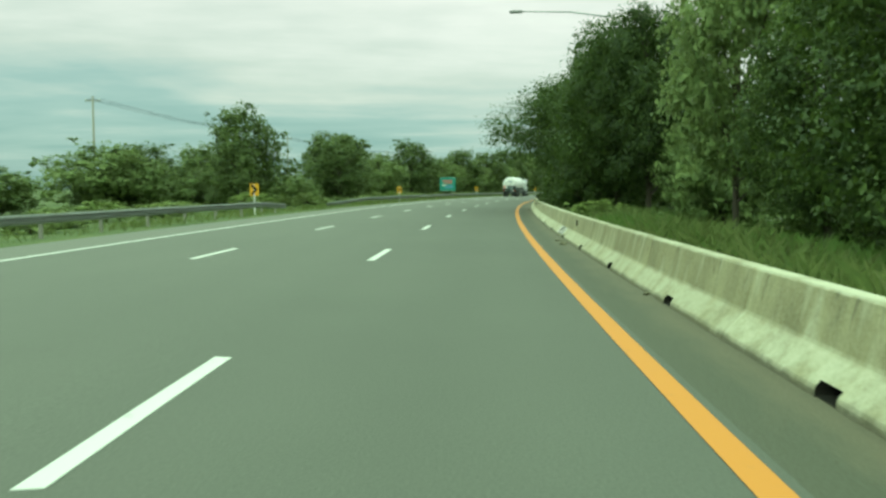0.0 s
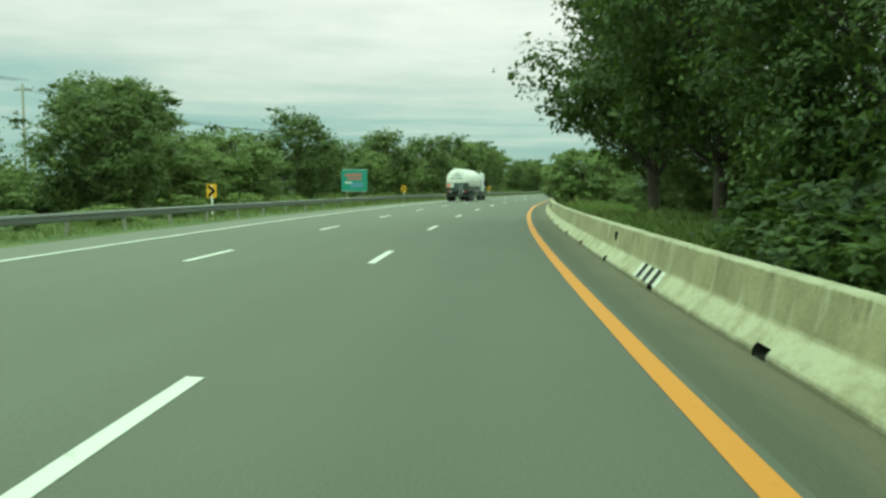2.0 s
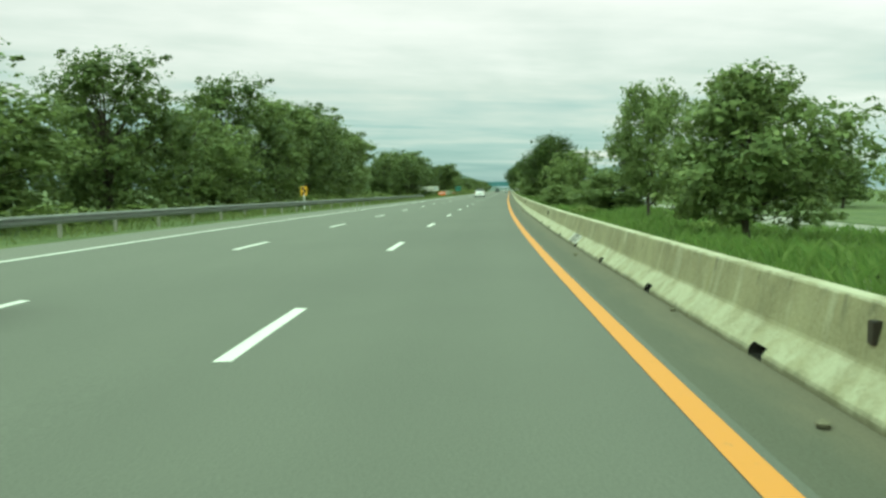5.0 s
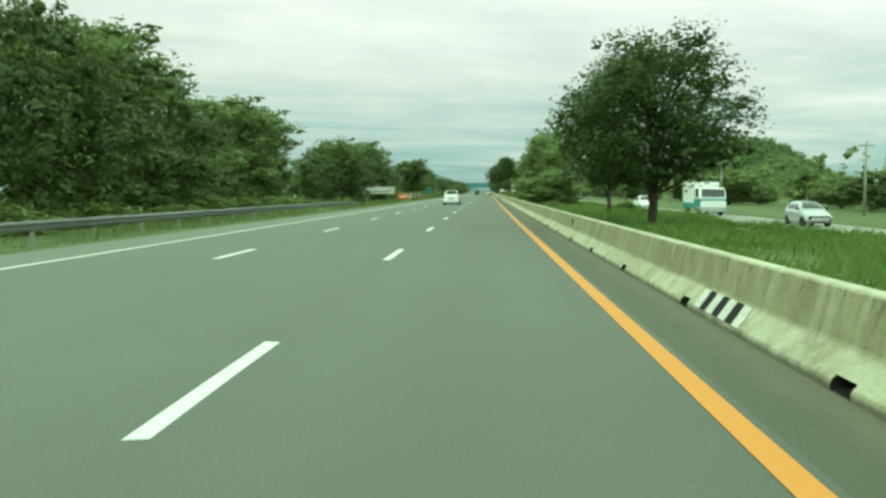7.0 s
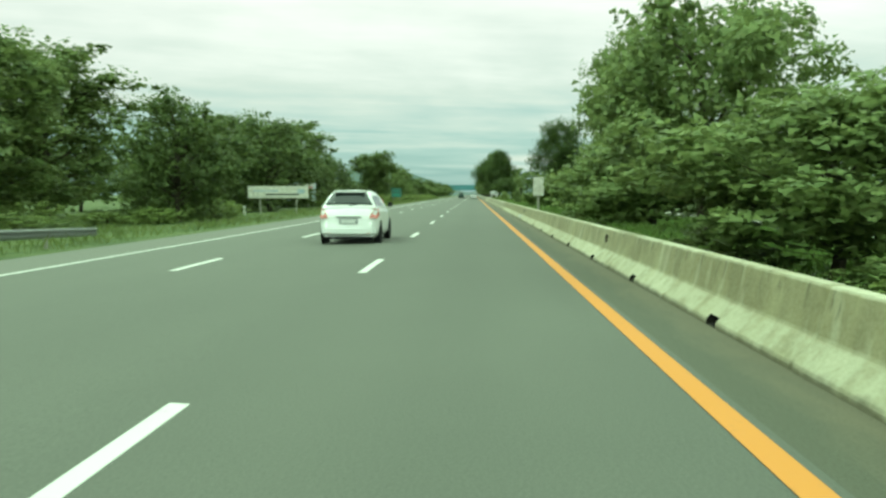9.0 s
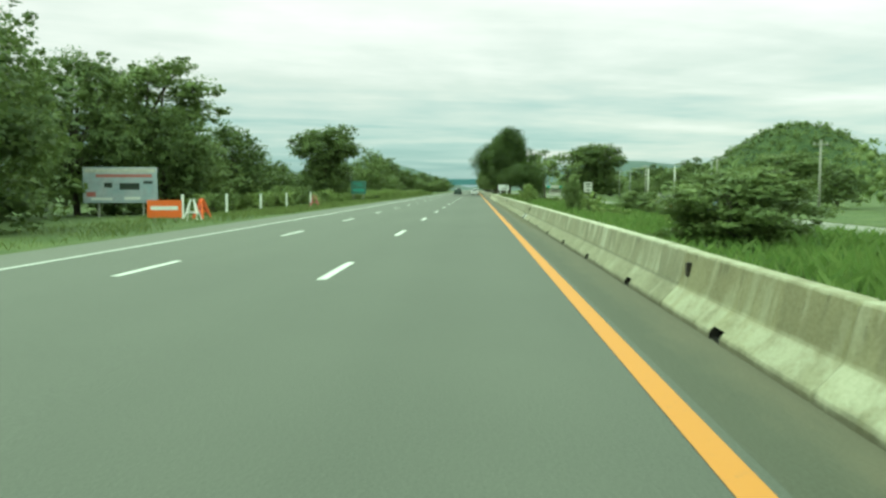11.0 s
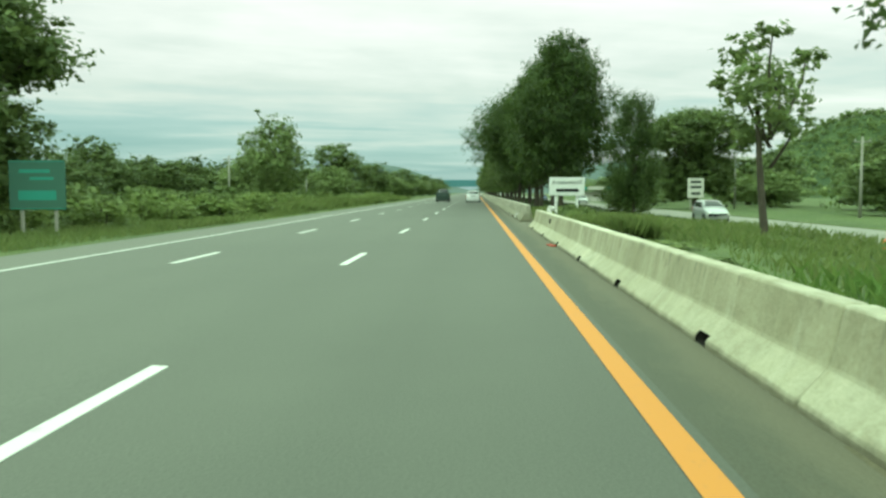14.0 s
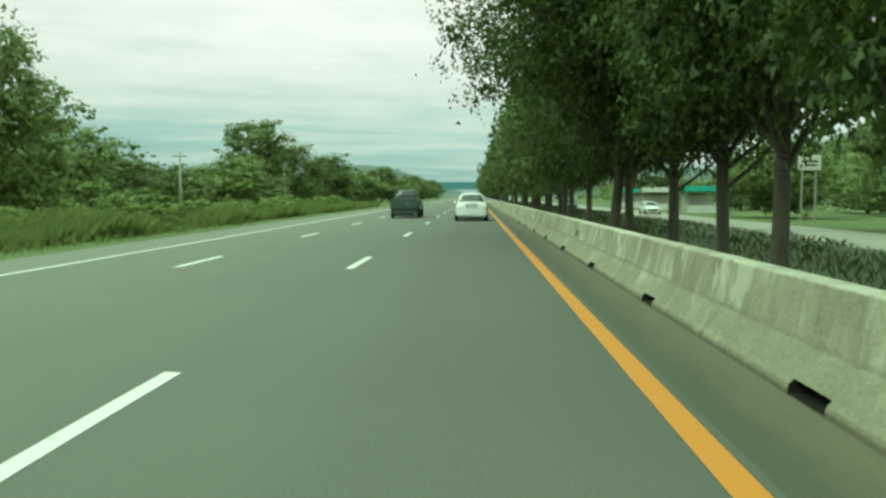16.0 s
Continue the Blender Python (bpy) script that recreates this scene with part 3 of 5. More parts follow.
# ---- steel guardrail on the outer side ----
def rail_section(d, z):
    w = [(0.0, 0.0), (0.04, 0.03), (0.08, 0.06), (0.08, 0.11), (0.02, 0.14), (0.02, 0.18), (0.08, 0.21), (0.08, 0.26), (0.04, 0.29), (0.0, 0.32)]
    return [(d + a, z + b) for a, b in w]


def guardrail(stops, label):
    """stops: (s, d, z) of the rail's foot line."""
    s_, d_, z_ = zip(*stops)
    run = thing("guardrail", label, "guardrail", kind="structure")
    bm = strip(lambda s: rail_section(float(np.interp(s, s_, d_)), float(np.interp(s, s_, z_)) + lane_z(s, ROAD_L)), s_[0], s_[-1], 2)
    bmesh.ops.solidify(bm, geom=bm.faces[:], thickness=0.006)
    part("rail", bm, "steel", run)
    post = bpy.data.meshes.new("post")
    b = boxed((-0.06, 0.06), (-0.05, 0.05), (-0.75, 0.62), 0.01)
    box(b, (0.04, 0.12), (-0.04, 0.04), (0.28, 0.52))
    b.to_mesh(post)
    b.free()
    post.materials.append(M["post"])
    s = s_[0] + 1
    while s < s_[-1]:
        share("post", post, run, road_pose(s, float(np.interp(s, s_, d_)) - 0.09, float(np.interp(s, s_, z_)) + lane_z(s, ROAD_L) - 0.3))
        s += 4.0
    return run


guardrail([(-40, -15.6, 0.36), (68, -15.6, 0.36), (76, -16.4, 0.1)], "dull galvanised steel guardrail on the grass verge")
guardrail([(90, -17.2, -0.1), (100, -15.9, 0.33), (140, -15.4, 0.36), (318, -15.2, 0.36), (327, -15.8, 0.1)], "long galvanised steel guardrail following the bend")


# ---- trees ----
def ball(level):
    bm = bmesh.new()
    bmesh.ops.create_icosphere(bm, subdivisions=level, radius=1.0) if level else bmesh.ops.convex_hull(bm, input=[bm.verts.new(p) for p in ((1, 0, 0), (-1, 0, 0), (0, 1, 0), (0, -1, 0), (0, 0, 1), (0, 0, -1))])
    bm.verts.index_update()
    verts = np.array([tuple(v.co) for v in bm.verts])
    faces = np.array([[v.index for v in f.verts] for f in bm.faces])
    bm.free()
    return verts, faces


BALL = ball(0)


def leaves_mesh(name, centres, radii, count, size, mat, seed, droop=0.35, flat=0.8, simple=False, core=0.3, slim=1.0):
    """Leaf blades on twigs that are scattered through round clumps."""
    r = np.random.default_rng(seed)
    n = len(centres)
    share_ = np.array(radii) ** 2
    twigs = max(n, count // (8 if simple else 15))
    pick = r.choice(n, twigs, p=share_ / share_.sum())
    v = r.normal(size=(twigs, 3))
    v /= np.linalg.norm(v, axis=1)[:, None]
    depth = r.uniform(0.10, 1.0, twigs) ** 0.5
    twig = np.array(centres)[pick] + v * (np.array(radii)[pick] * depth)[:, None] * np.array([1, 1, flat])
    on = r.integers(0, twigs, count)
    off = r.normal(size=(count, 3)) * (np.array(radii)[pick][on] * 0.13)[:, None] * np.array([1, 1, 0.7])
    pos = twig[on] + off
    out = v[on] * 0.6 + r.normal(size=(count, 3)) * 0.45 + np.array([0, 0, 0.6])
    out /= np.linalg.norm(out, axis=1)[:, None]
    along = np.cross(out, r.normal(size=(count, 3)))
    along[:, 2] -= droop
    along /= np.linalg.norm(along, axis=1)[:, None]
    side = np.cross(along, out)
    side /= np.linalg.norm(side, axis=1)[:, None]
    length = size * (r.uniform(0.6, 1.4, count) * np.where(depth[on] < 0.6, 1.45, 1.0))[:, None]
    width = length * r.uniform(0.22, 0.34, count)[:, None] * (1.35 if simple else 1.0) * slim
    fold = out * width * 0.3
    verts = np.stack([pos - along * length * 0.5, pos + side * width + fold, pos + along * length * 0.5, pos - side * width + fold], 1).reshape(-1, 3)
    me = bpy.data.meshes.new(name)
    each = 1 if simple else 2
    if simple:
        verts = np.stack([pos - along * length * 0.5, pos + side * width * 1.15 + along * length * 0.1, pos + along * length * 0.5 - side * width * 0.75], 1).reshape(-1, 3)
        tri = np.arange(count * 3)
    else:
        idx = np.arange(count * 4).reshape(-1, 4)
        tri = np.concatenate([idx[:, [0, 1, 2]], idx[:, [0, 2, 3]]], 1).reshape(-1)
    # the leaves turn their faces outwards with the clump that they grow on
    soft = v[on] * 0.9 + out * 0.45 + np.array([0, 0, 0.3])
    soft /= np.linalg.norm(soft, axis=1)[:, None]
    tri = tri.reshape(-1, 3)
    flatn = np.cross(verts[tri[:, 1]] - verts[tri[:, 0]], verts[tri[:, 2]] - verts[tri[:, 0]])
    wrong = (flatn * np.repeat(soft, each, 0)).sum(1) < 0
    tri[wrong] = tri[wrong][:, ::-1]
    normals = np.repeat(soft, 3 if simple else 4, 0)
    # the dense heart of each clump: a lumpy mass of leaves
    bv, bf = BALL
    grow_v, grow_f, grow_n = [verts], [tri], [normals]
    at = len(verts)
    for c, rad in (zip(centres, radii) if core else ()):
        lump = bv * (core * rad * r.uniform(0.78, 1.12, len(bv)))[:, None] * np.array([1, 1, flat])
        grow_v.append(lump + np.array(c))
        grow_f.append(bf + at)
        grow_n.append(bv)
        at += len(bv)
    verts, tri, normals = np.concatenate(grow_v), np.concatenate(grow_f).reshape(-1), np.concatenate(grow_n)
    me.vertices.add(len(verts))
    me.vertices.foreach_set("co", verts.ravel())
    me.loops.add(len(tri))
    me.loops.foreach_set("vertex_index", tri)
    me.polygons.add(len(tri) // 3)
    me.polygons.foreach_set("loop_start", np.arange(0, len(tri), 3))
    me.update(calc_edges=True)
    me.polygons.foreach_set("use_smooth", np.ones(len(tri) // 3, dtype=bool))
    me.normals_split_custom_set_from_vertices(normals)
    me.materials.append(M[mat])
    return me


def limb(bm, a, b, r0, r1, bend, rng, n=7, steps=4):
    a, b = Vector(a), Vector(b)
    side = Vector((rng.uniform(-1, 1), rng.uniform(-1, 1), rng.uniform(-0.3, 0.6))) * bend
    last = None
    for i in range(steps + 1):
        t = i / steps
        c = a.lerp(b, t) + side * math.sin(t * math.pi)
        r = r0 + (r1 - r0) * t
        ring = [bm.verts.new(c + Vector((math.cos(k / n * 6.283) * r, math.sin(k / n * 6.283) * r, 0))) for k in range(n)]
        if last:
            for k in range(n):
                bm.faces.new((last[k], last[(k + 1) % n], ring[(k + 1) % n], ring[k]))
        last = ring
    bm.faces.new(last)


def tree_kind(name, label, seed, height, spread, trunk, clumps, count, size, mat, shape="round", droop=0.35, simple=False, core=0.3, slim=1.0):
    """A tapered trunk, limbs and a crown of leaf clumps. Returns the thing, standing at the origin."""
    rng = random.Random(seed)
    tree = thing(name, label, "tree")
    bm = bmesh.new()
    limb(bm, (0, 0, -0.5), (rng.uniform(-0.3, 0.3), rng.uniform(-0.3, 0.3), height * 0.62), 0.019 * height, 0.009 * height, 0.2, rng, 9, 6)
    centres, radii = [], []
    for i in range(clumps):
        ang = i * 2.399 + rng.uniform(-0.5, 0.5)
        f = (i + 0.5) / clumps
        z = trunk + (height - trunk) * (0.08 + 0.80 * f)
        if shape == "round":
            w = math.sin(math.pi * (0.16 + 0.76 * f)) ** 0.7
        elif shape == "umbrella":
            w = 0.78 if f < 0.42 else 0.55 if f < 0.58 else 1.12 - 2.2 * max(0, f - 0.84)
        elif shape == "tall":
            w = 0.9 - 0.55 * f
        else:
            w = 0.55 + 0.45 * math.sin(math.pi * f)
        rad = spread * 0.37 * w * rng.uniform(0.4, 1.0)
        c = Vector((math.cos(ang) * rad, math.sin(ang) * rad, z + rng.uniform(-0.035, 0.035) * height))
        rr = spread * rng.uniform(0.085, 0.15) * (0.75 + 0.5 * w)
        centres.append(tuple(c))
        radii.append(rr)
        if i % 2 == 0:
            root = Vector((0, 0, max(trunk * 0.7, min(height * 0.6, z * rng.uniform(0.45, 0.75)))))
            limb(bm, root, c, 0.010 * height, 0.003 * height, 0.25, rng, 4 if core else 5, 2 if core else 3)
            if rng.random() < 0.6:
                tip = c + Vector((math.cos(ang), math.sin(ang), rng.uniform(-0.4, 0.8))) * rr * 0.95
                centres.append(tuple(tip))
                radii.append(rr * 0.42)
    part("trunk", bm, "bark", tree, smooth=True)
    crown = new("crown", leaves_mesh("crown", centres, radii, count, size, mat, seed, droop, simple=simple, core=core, slim=slim))
    crown.parent = tree
    return tree


KINDS = dict(
    near_a=tree_kind("tree", "dense dark green broadleaf tree standing in the median", 11, 10.0, 9.5, 0.6, 76, 44000, 0.14, "leaf_deep", simple=True, core=0),
    near_b=tree_kind("tree", "dark broadleaf tree with a heavy crown in the median", 12, 10.0, 9.0, 1.7, 80, 48000, 0.135, "leaf_deep", simple=True, core=0),
    spread=tree_kind("tree", "wide-spreading dark tree reaching over the road", 23, 10.0, 13.0, 4.2, 80, 46000, 0.145, "leaf_deep", simple=True, core=0),
    near_c=tree_kind("tree", "tall dark tree with gaps in its crown and a bare trunk", 29, 10.0, 9.0, 1.9, 62, 26000, 0.15, "leaf_deep", simple=True, core=0),
    feather=tree_kind("tree", "thin tree with sparse feathery tufts of leaves", 31, 6.0, 4.4, 2.6, 11, 2200, 0.17, "leaf_mid", simple=True, core=0),
    canopy=tree_kind("tree", "low wide tree with layered open foliage behind the barrier", 33, 6.0, 8.0, 0.9, 34, 10000, 0.24, "leaf_mid", droop=0.9, core=0, slim=0.6),
    row_a=tree_kind("tree", "dark shade tree in a long roadside row", 22, 10.0, 9.5, 1.0, 54, 6000, 0.30, "leaf_dark", simple=True),
    open_a=tree_kind("tree", "open-crowned green broadleaf tree behind the barrier", 13, 7.0, 7.5, 1.3, 38, 16000, 0.17, "leaf_mid", simple=True, core=0),
    open_b=tree_kind("tree", "round bushy green tree behind the barrier", 14, 6.0, 6.0, 0.5, 44, 15000, 0.17, "leaf_mid", simple=True, core=0),
    droop=tree_kind("tree", "small tree with long drooping leaves behind the barrier", 15, 5.0, 5.0, 0.5, 36, 15000, 0.27, "leaf_mid", droop=2.5, core=0, slim=0.5),
    left_a=tree_kind("tree", "tall dense green tree on the outer roadside", 16, 10.0, 9.0, 0.1, 66, 15000, 0.22, "leaf_mid", simple=True),
    left_b=tree_kind("tree", "dark rounded tree on the outer roadside", 17, 10.0, 10.0, 0.1, 70, 15000, 0.22, "leaf_dark", simple=True),
    left_c=tree_kind("tree", "slender tall green tree on the outer roadside", 18, 12.0, 7.0, 0.2, 60, 15000, 0.21, "leaf_mid", "column", simple=True),
    umbrella=tree_kind("tree", "dark flat-topped tree rising over the scrub", 19, 11.0, 8.0, 1.0, 92, 27000, 0.22, "leaf_dark", "umbrella", simple=True),
    bush=tree_kind("bush", "loose light green roadside bush", 20, 3.0, 4.2, 0.1, 28, 2300, 0.19, "leaf_light", simple=True),
    under=tree_kind("bush", "dark leafy undergrowth beneath the median trees", 37, 3.0, 4.5, 0.05, 34, 5200, 0.16, "leaf_deep", simple=True, core=0),
    scrub=tree_kind("bush", "low green scrub on the verge", 21, 3.6, 5.0, 0.1, 32, 1600, 0.27, "leaf_mid", simple=True),
)
# nominal height and width of each kind, by which the sizes below are scaled
SIZE = dict(near_a=(11.76, 12.03), near_b=(9.09, 10.8), near_c=(10, 9), row_a=(8.38, 8.83), spread=(8.70, 12.07), open_a=(5.16, 8.52), open_b=(9.0, 5.14), droop=(5.21, 4.31),
            feather=(6, 4.4), canopy=(6, 8), left_a=(12.2, 7.04), left_b=(9.26, 8.70), left_c=(10.29, 4.26), umbrella=(10.8, 6.18), bush=(6.92, 5.19), scrub=(12.62, 8.28), under=(3, 4.5))
used = set()
grow = random.Random(4)


def verge_z(s, d):
    pts = verge(s)
    return float(np.interp(d, [p[0] for p in pts], [p[1] for p in pts]))


def plant(kind, s, d, height, width=None, turn=None, group=""):
    h0, w0 = SIZE[kind]
    fz = height / h0
    fx = fz if width is None else width / w0
    turn = grow.uniform(0, 360) if turn is None else turn
    first = KINDS[kind].scale
    if kind in used:
        ob = copy_thing(KINDS[kind], road_pose(s, d, verge_z(s, d) - 0.05, turn, (fx / first[0], fx / first[1], fz / first[2])))
    else:
        ob = KINDS[kind]
        ob.matrix_basis = road_pose(s, d, verge_z(s, d) - 0.05, turn, (fx, fx, fz))
        used.add(kind)
    for o in (ob, *ob.children):
        o.rotation_mode = "XYZ"
    if group:
        tagged(ob, group=group)
    return ob


# the thick row in the median at the start of the bend
for i, (s, d, h, w) in enumerate([(33, 6.6, 10, 9.5), (39.5, 7.0, 8.5, 6.5), (52, 8.5, 5.0, 4.5), (57.5, 6.0, 9.4, 8), (60, 4.8, 12, 10), (66, 5.2, 12, 12), (72, 5.8, 11.5, 12), (77, 6.6, 10.5, 10),
                                  (82, 6.4, 10.5, 9.5), (89, 6.0, 10, 10.5), (96, 6.4, 10, 11), (103, 5.0, 11.5, 10.6), (110.5, 4.6, 11.9, 11.0), (117.5, 5.6, 10.4, 7.8)]):
    plant(("near_c" if s > 98 else "near_b" if i % 4 == 3 else "near_a"), s, d, h, w, turn=i * 77.0, group="trees in the median")
for s, d, h in ((44, 10, 4.0), (70, 9.5, 9.5), (86, 10, 7.5), (100, 9.5, 7)):
    plant("open_b", s, d, h, 7, group="trees in the median")
# smaller single trees along the median
for kind, s, d, h, w in (("open_a", 45.5, 6.6, 7.0, 7.5), ("droop", 134, 3.4, 4.375, 5.7), ("open_b", 143, 6.0, 3.2, 4.5), ("droop", 149, 5.5, 3.4, 4.4), ("canopy", 158, 5.8, 5.2, 9.2), ("open_b", 167, 6.0, 4.6, 5.5), ("open_a", 180, 6.0, 3.0, 5.5),
                         ("open_b", 196, 6.2, 8.0, 5.5), ("open_a", 212, 6.4, 5.2, 6), ("canopy", 236.5, 5.4, 4.9, 6.2), ("open_b", 226, 6.5, 4.4, 5.5), ("near_c", 266, 4.8, 7.7, 9.4), ("near_c", 280, 5.3, 8.9, 6.0),
                         ("open_b", 301, 9.6, 1.6, 2.2), ("open_b", 311, 4.6, 5.6, 6.2), ("open_a", 320, 5.0, 5.6, 10.0), ("open_b", 328, 5.4, 6.8, 8.2), ("open_a", 336, 6.0, 7.0, 7.8), ("open_b", 347, 6.2, 6.0, 7.0),
                         ("near_a", 361, 5.2, 9.0, 8), ("open_b", 380, 5.4, 3.4, 4.4), ("bush", 389, 7.2, 3.0, 4.2), ("bush", 399, 5.4, 1.7, 3.4), ("bush", 406, 5.2, 3.3, 3.0), ("open_b", 412, 9.5, 2.6, 4), ("feather", 438.6, 7.6, 5.4, 5.2),
                         ("bush", 441, 6.4, 2.1, 3.2), ("spread", 456, 4.4, 3.9, 5.9), ("feather", 481, 9.2, 7.7, 6.4), ("near_a", 506, 9.2, 10.1, 5.9), ("open_b", 512, 10.2, 5.2, 5.0), ("spread", 540, 3.4, 10, 13), ("canopy", 54.2, 7.9, 5.0, 5.4), ("droop", 51.2, 7.6, 3.4, 4.4), ("spread", 73, 4.4, 7.4, 14)):
    plant(kind, s, d, h, w, turn=11.5 if s == 73 else 0.0 if s == 540 else None, group="trees in the median")
for kind, s, d, h, w in (("open_b", 148, 3.5, 2.6, 3.0), ("open_b", 151.5, 3.8, 3.4, 3.2), ("open_b", 155.5, 3.9, 3.8, 3.6), ("open_b", 105, 7.6, 6.5, 5.0), ("open_b", 113, 7.8, 6.0, 5.0), ("open_b", 121, 7.0, 5.0, 4.5),
                         ("open_b", 233.5, 3.8, 3.0, 3.2), ("open_b", 239.5, 4.0, 3.2, 3.4), ("open_b", 404, 4.1, 3.7, 1.15), ("bush", 433.9, 3.5, 4.7, 2.9), ("bush", 435.6, 4.0, 3.8, 2.4)):
    plant(kind, s, d, h, w, turn=s * 31 % 360, group="trees in the median")
# the long shady row beside the straight
for i in range(40):
    s = 551 + i * (6.2 if i < 12 else 9.5) + grow.uniform(-0.8, 0.8) - (0 if i < 12 else 39.6)
    plant("near_b" if i < 3 else "row_a", s, 5.1 + grow.uniform(-0.4, 0.5), 11.6 + grow.uniform(-0.8, 1.6), 10.4 + grow.uniform(-0.8, 1.0), group="row of shade trees")
for kind, s, d, h, w in (("near_b", 513, 5.2, 12.4, 11.5), ("near_c", 517.5, 5.2, 13.4, 8.2), ("near_b", 522.5, 5.4, 11.5, 9.5), ("near_c", 528.7, 5.0, 13.8, 9.2), ("near_b", 532.5, 5.0, 12.5, 10.2), ("near_b", 538.5, 5.2, 12.0, 10.5), ("near_b", 545, 5.0, 12.6, 11)):
    plant(kind, s, d, h, w, group="row of shade trees")
for i in range(14):
    plant("row_a", 750 + i * 16, 5 + grow.uniform(-0.5, 0.6), 11 + grow.uniform(-1, 1), 11, group="row of shade trees")

# low green growth behind the barrier
for i in range(46):
    s = 30 + i * 10.6 + grow.uniform(-4, 4)
    if 478 < s < 500:
        continue
    plant(("bush", "scrub")[i % 2], s, grow.uniform(2.9, 8.5), grow.uniform(0.9, 1.7) * (0.55 if 384 < s < 476 else 1), grow.uniform(2.2, 3.6), group="low growth in the median")
for i in range(15):
    plant("scrub", 30 + i * 6 + grow.uniform(-2, 2), 9.0 + grow.uniform(-1.2, 1.5), grow.uniform(2.6, 4.0), 5.5, group="low growth in the median")
for i in range(13):
    plant(("scrub", "bush")[i % 4 == 1], 51 + i * 3.7 + grow.uniform(-1, 1), 4.0 + grow.uniform(-0.7, 0.8), grow.uniform(2.0, 3.4), 4.6, group="low growth in the median")
shade = random.Random(58)
for i in range(20):
    at = 62 + i * 1.75 + shade.uniform(-0.6, 0.6)
    plant("under", at, (3.4, 5.0)[i % 2] + shade.uniform(-0.4, 0.5), shade.uniform(1.5, 2.3) + (0.9 if i % 2 else 0), shade.uniform(3.2, 4.6), turn=shade.uniform(0, 360), group="low growth in the median")
# the outer side
for i in range(58):
    if 372 < 84 + i * 5.6 < 424:
        continue
    plant(("scrub", "bush")[i % 2], 84 + i * 5.6 + grow.uniform(-1.5, 1.5), -22.6 - grow.uniform(0, 2.5), grow.uniform(2.0, 4.0), 6.4, group="scrub on the outer roadside")
for kind, s, d, h, w in (("left_b", 98, -28, 10, 8.7), ("left_a", 114, -40, 10, 7.83), ("left_a", 128, -46, 8, 10), ("umbrella", 138, -31, 11, 6.96), ("left_b", 133, -29, 8.6, 9), ("left_a", 150, -34, 10, 10), ("left_a", 163, -33, 10.6, 10),
                         ("left_b", 177, -31, 11.4, 11), ("left_a", 190, -30, 11.2, 11), ("left_b", 203, -28, 10.8, 11), ("left_a", 215, -30, 11.4, 11), ("left_b", 228, -28, 11.4, 11), ("left_a", 243, -28, 12, 10), ("left_b", 256, -29, 13.4, 12),
                         ("left_c", 268, -27, 12, 6.09), ("left_b", 280, -27, 12.8, 11), ("left_c", 292, -30, 13.6, 9), ("left_b", 304, -30, 12.4, 12), ("left_a", 317, -33, 11.4, 11), ("left_c", 330, -33, 12.6, 9), ("left_c", 344, -36, 12.8, 9),
                         ("left_c", 357, -39, 14.0, 9), ("left_c", 369, -40, 14.8, 10), ("left_b", 354, -22.5, 8.9, 9), ("left_b", 392, -25.3, 10.8, 12.6), ("left_b", 390, -33, 11, 11), ("left_a", 402, -34, 12.4, 11), ("left_b", 413, -35, 13.4, 12),
                         ("left_b", 425, -34, 13.2, 12), ("left_c", 436, -32, 13.6, 8), ("left_b", 431, -29, 9.6, 9), ("left_a", 440, -30, 9.8, 9), ("left_b", 448, -28, 9.0, 8), ("umbrella", 487, -24.5, 12.3, 8.0), ("scrub", 484, -28, 6, 7), ("left_a", 551, -25.5, 14.4, 7.4),
                         ("left_a", 572, -33, 11, 9), ("left_a", 600, -27, 8.5, 8), ("left_c", 619, -30, 11.3, 6), ("left_b", 640, -30, 10, 10), ("left_b", 655, -27, 9, 11), ("left_a", 690, -27, 9.5, 11), ("left_b", 730, -26, 9.5, 12), ("left_a", 775, -26, 9.5, 13),
                         ("left_b", 820, -25, 9.5, 13), ("left_a", 880, -25, 9.5, 14), ("left_b", 950, -25, 10, 15)):
    plant(kind, s, d, h, w * 1.15, group="trees on the outer roadside")
for i in range(44):
    s = 60 + i * 12.5 + grow.uniform(-3, 3)
    h = 3.2 if 430 < s < 560 else 2.6
    if 372 < s < 424:
        continue
    plant(("bush", "scrub")[grow.randrange(2)], s, -21 - grow.uniform(0, 4), h * grow.uniform(0.75, 1.35), 5.2, group="scrub on the outer roadside")
for i in range(26):
    s = 150 + i * 21 + grow.uniform(-5, 5)
    plant("row_a", s, -46 - grow.uniform(0, 14), grow.uniform(5.5, 8) if s > 430 else grow.uniform(8, 11), 12, group="trees on the outer roadside")
for i in range(34):
    s = 425 + i * 7.5 + grow.uniform(-2, 2)
    plant("scrub", s, -27 - grow.uniform(0, 7), grow.uniform(8.6, 12.4), 9.5, group="scrub on the outer roadside")
for kind, s, d, h, w in (("bush", 53, -21, 1.9, 5), ("bush", 58, -22.5, 2.2, 5), ("bush", 65, -24, 3.2, 5.4), ("bush", 71, -24, 2.4, 5), ("bush", 77, -25, 2.8, 6), ("bush", 46, -21, 1.7, 5), ("scrub", 84, -28, 4, 8), ("scrub", 75, -32, 3.6, 8),
                         ("left_a", 87, -36, 7.9, 10), ("left_b", 100, -40, 6.8, 10), ("left_a", 80, -42, 5.4, 9), ("scrub", 68, -36, 3.2, 8), ("scrub", 60, -38, 3.0, 8), ("scrub", 90, -33, 4.5, 8)):
    plant(kind, s, d, h, w, group="scrub on the outer roadside")
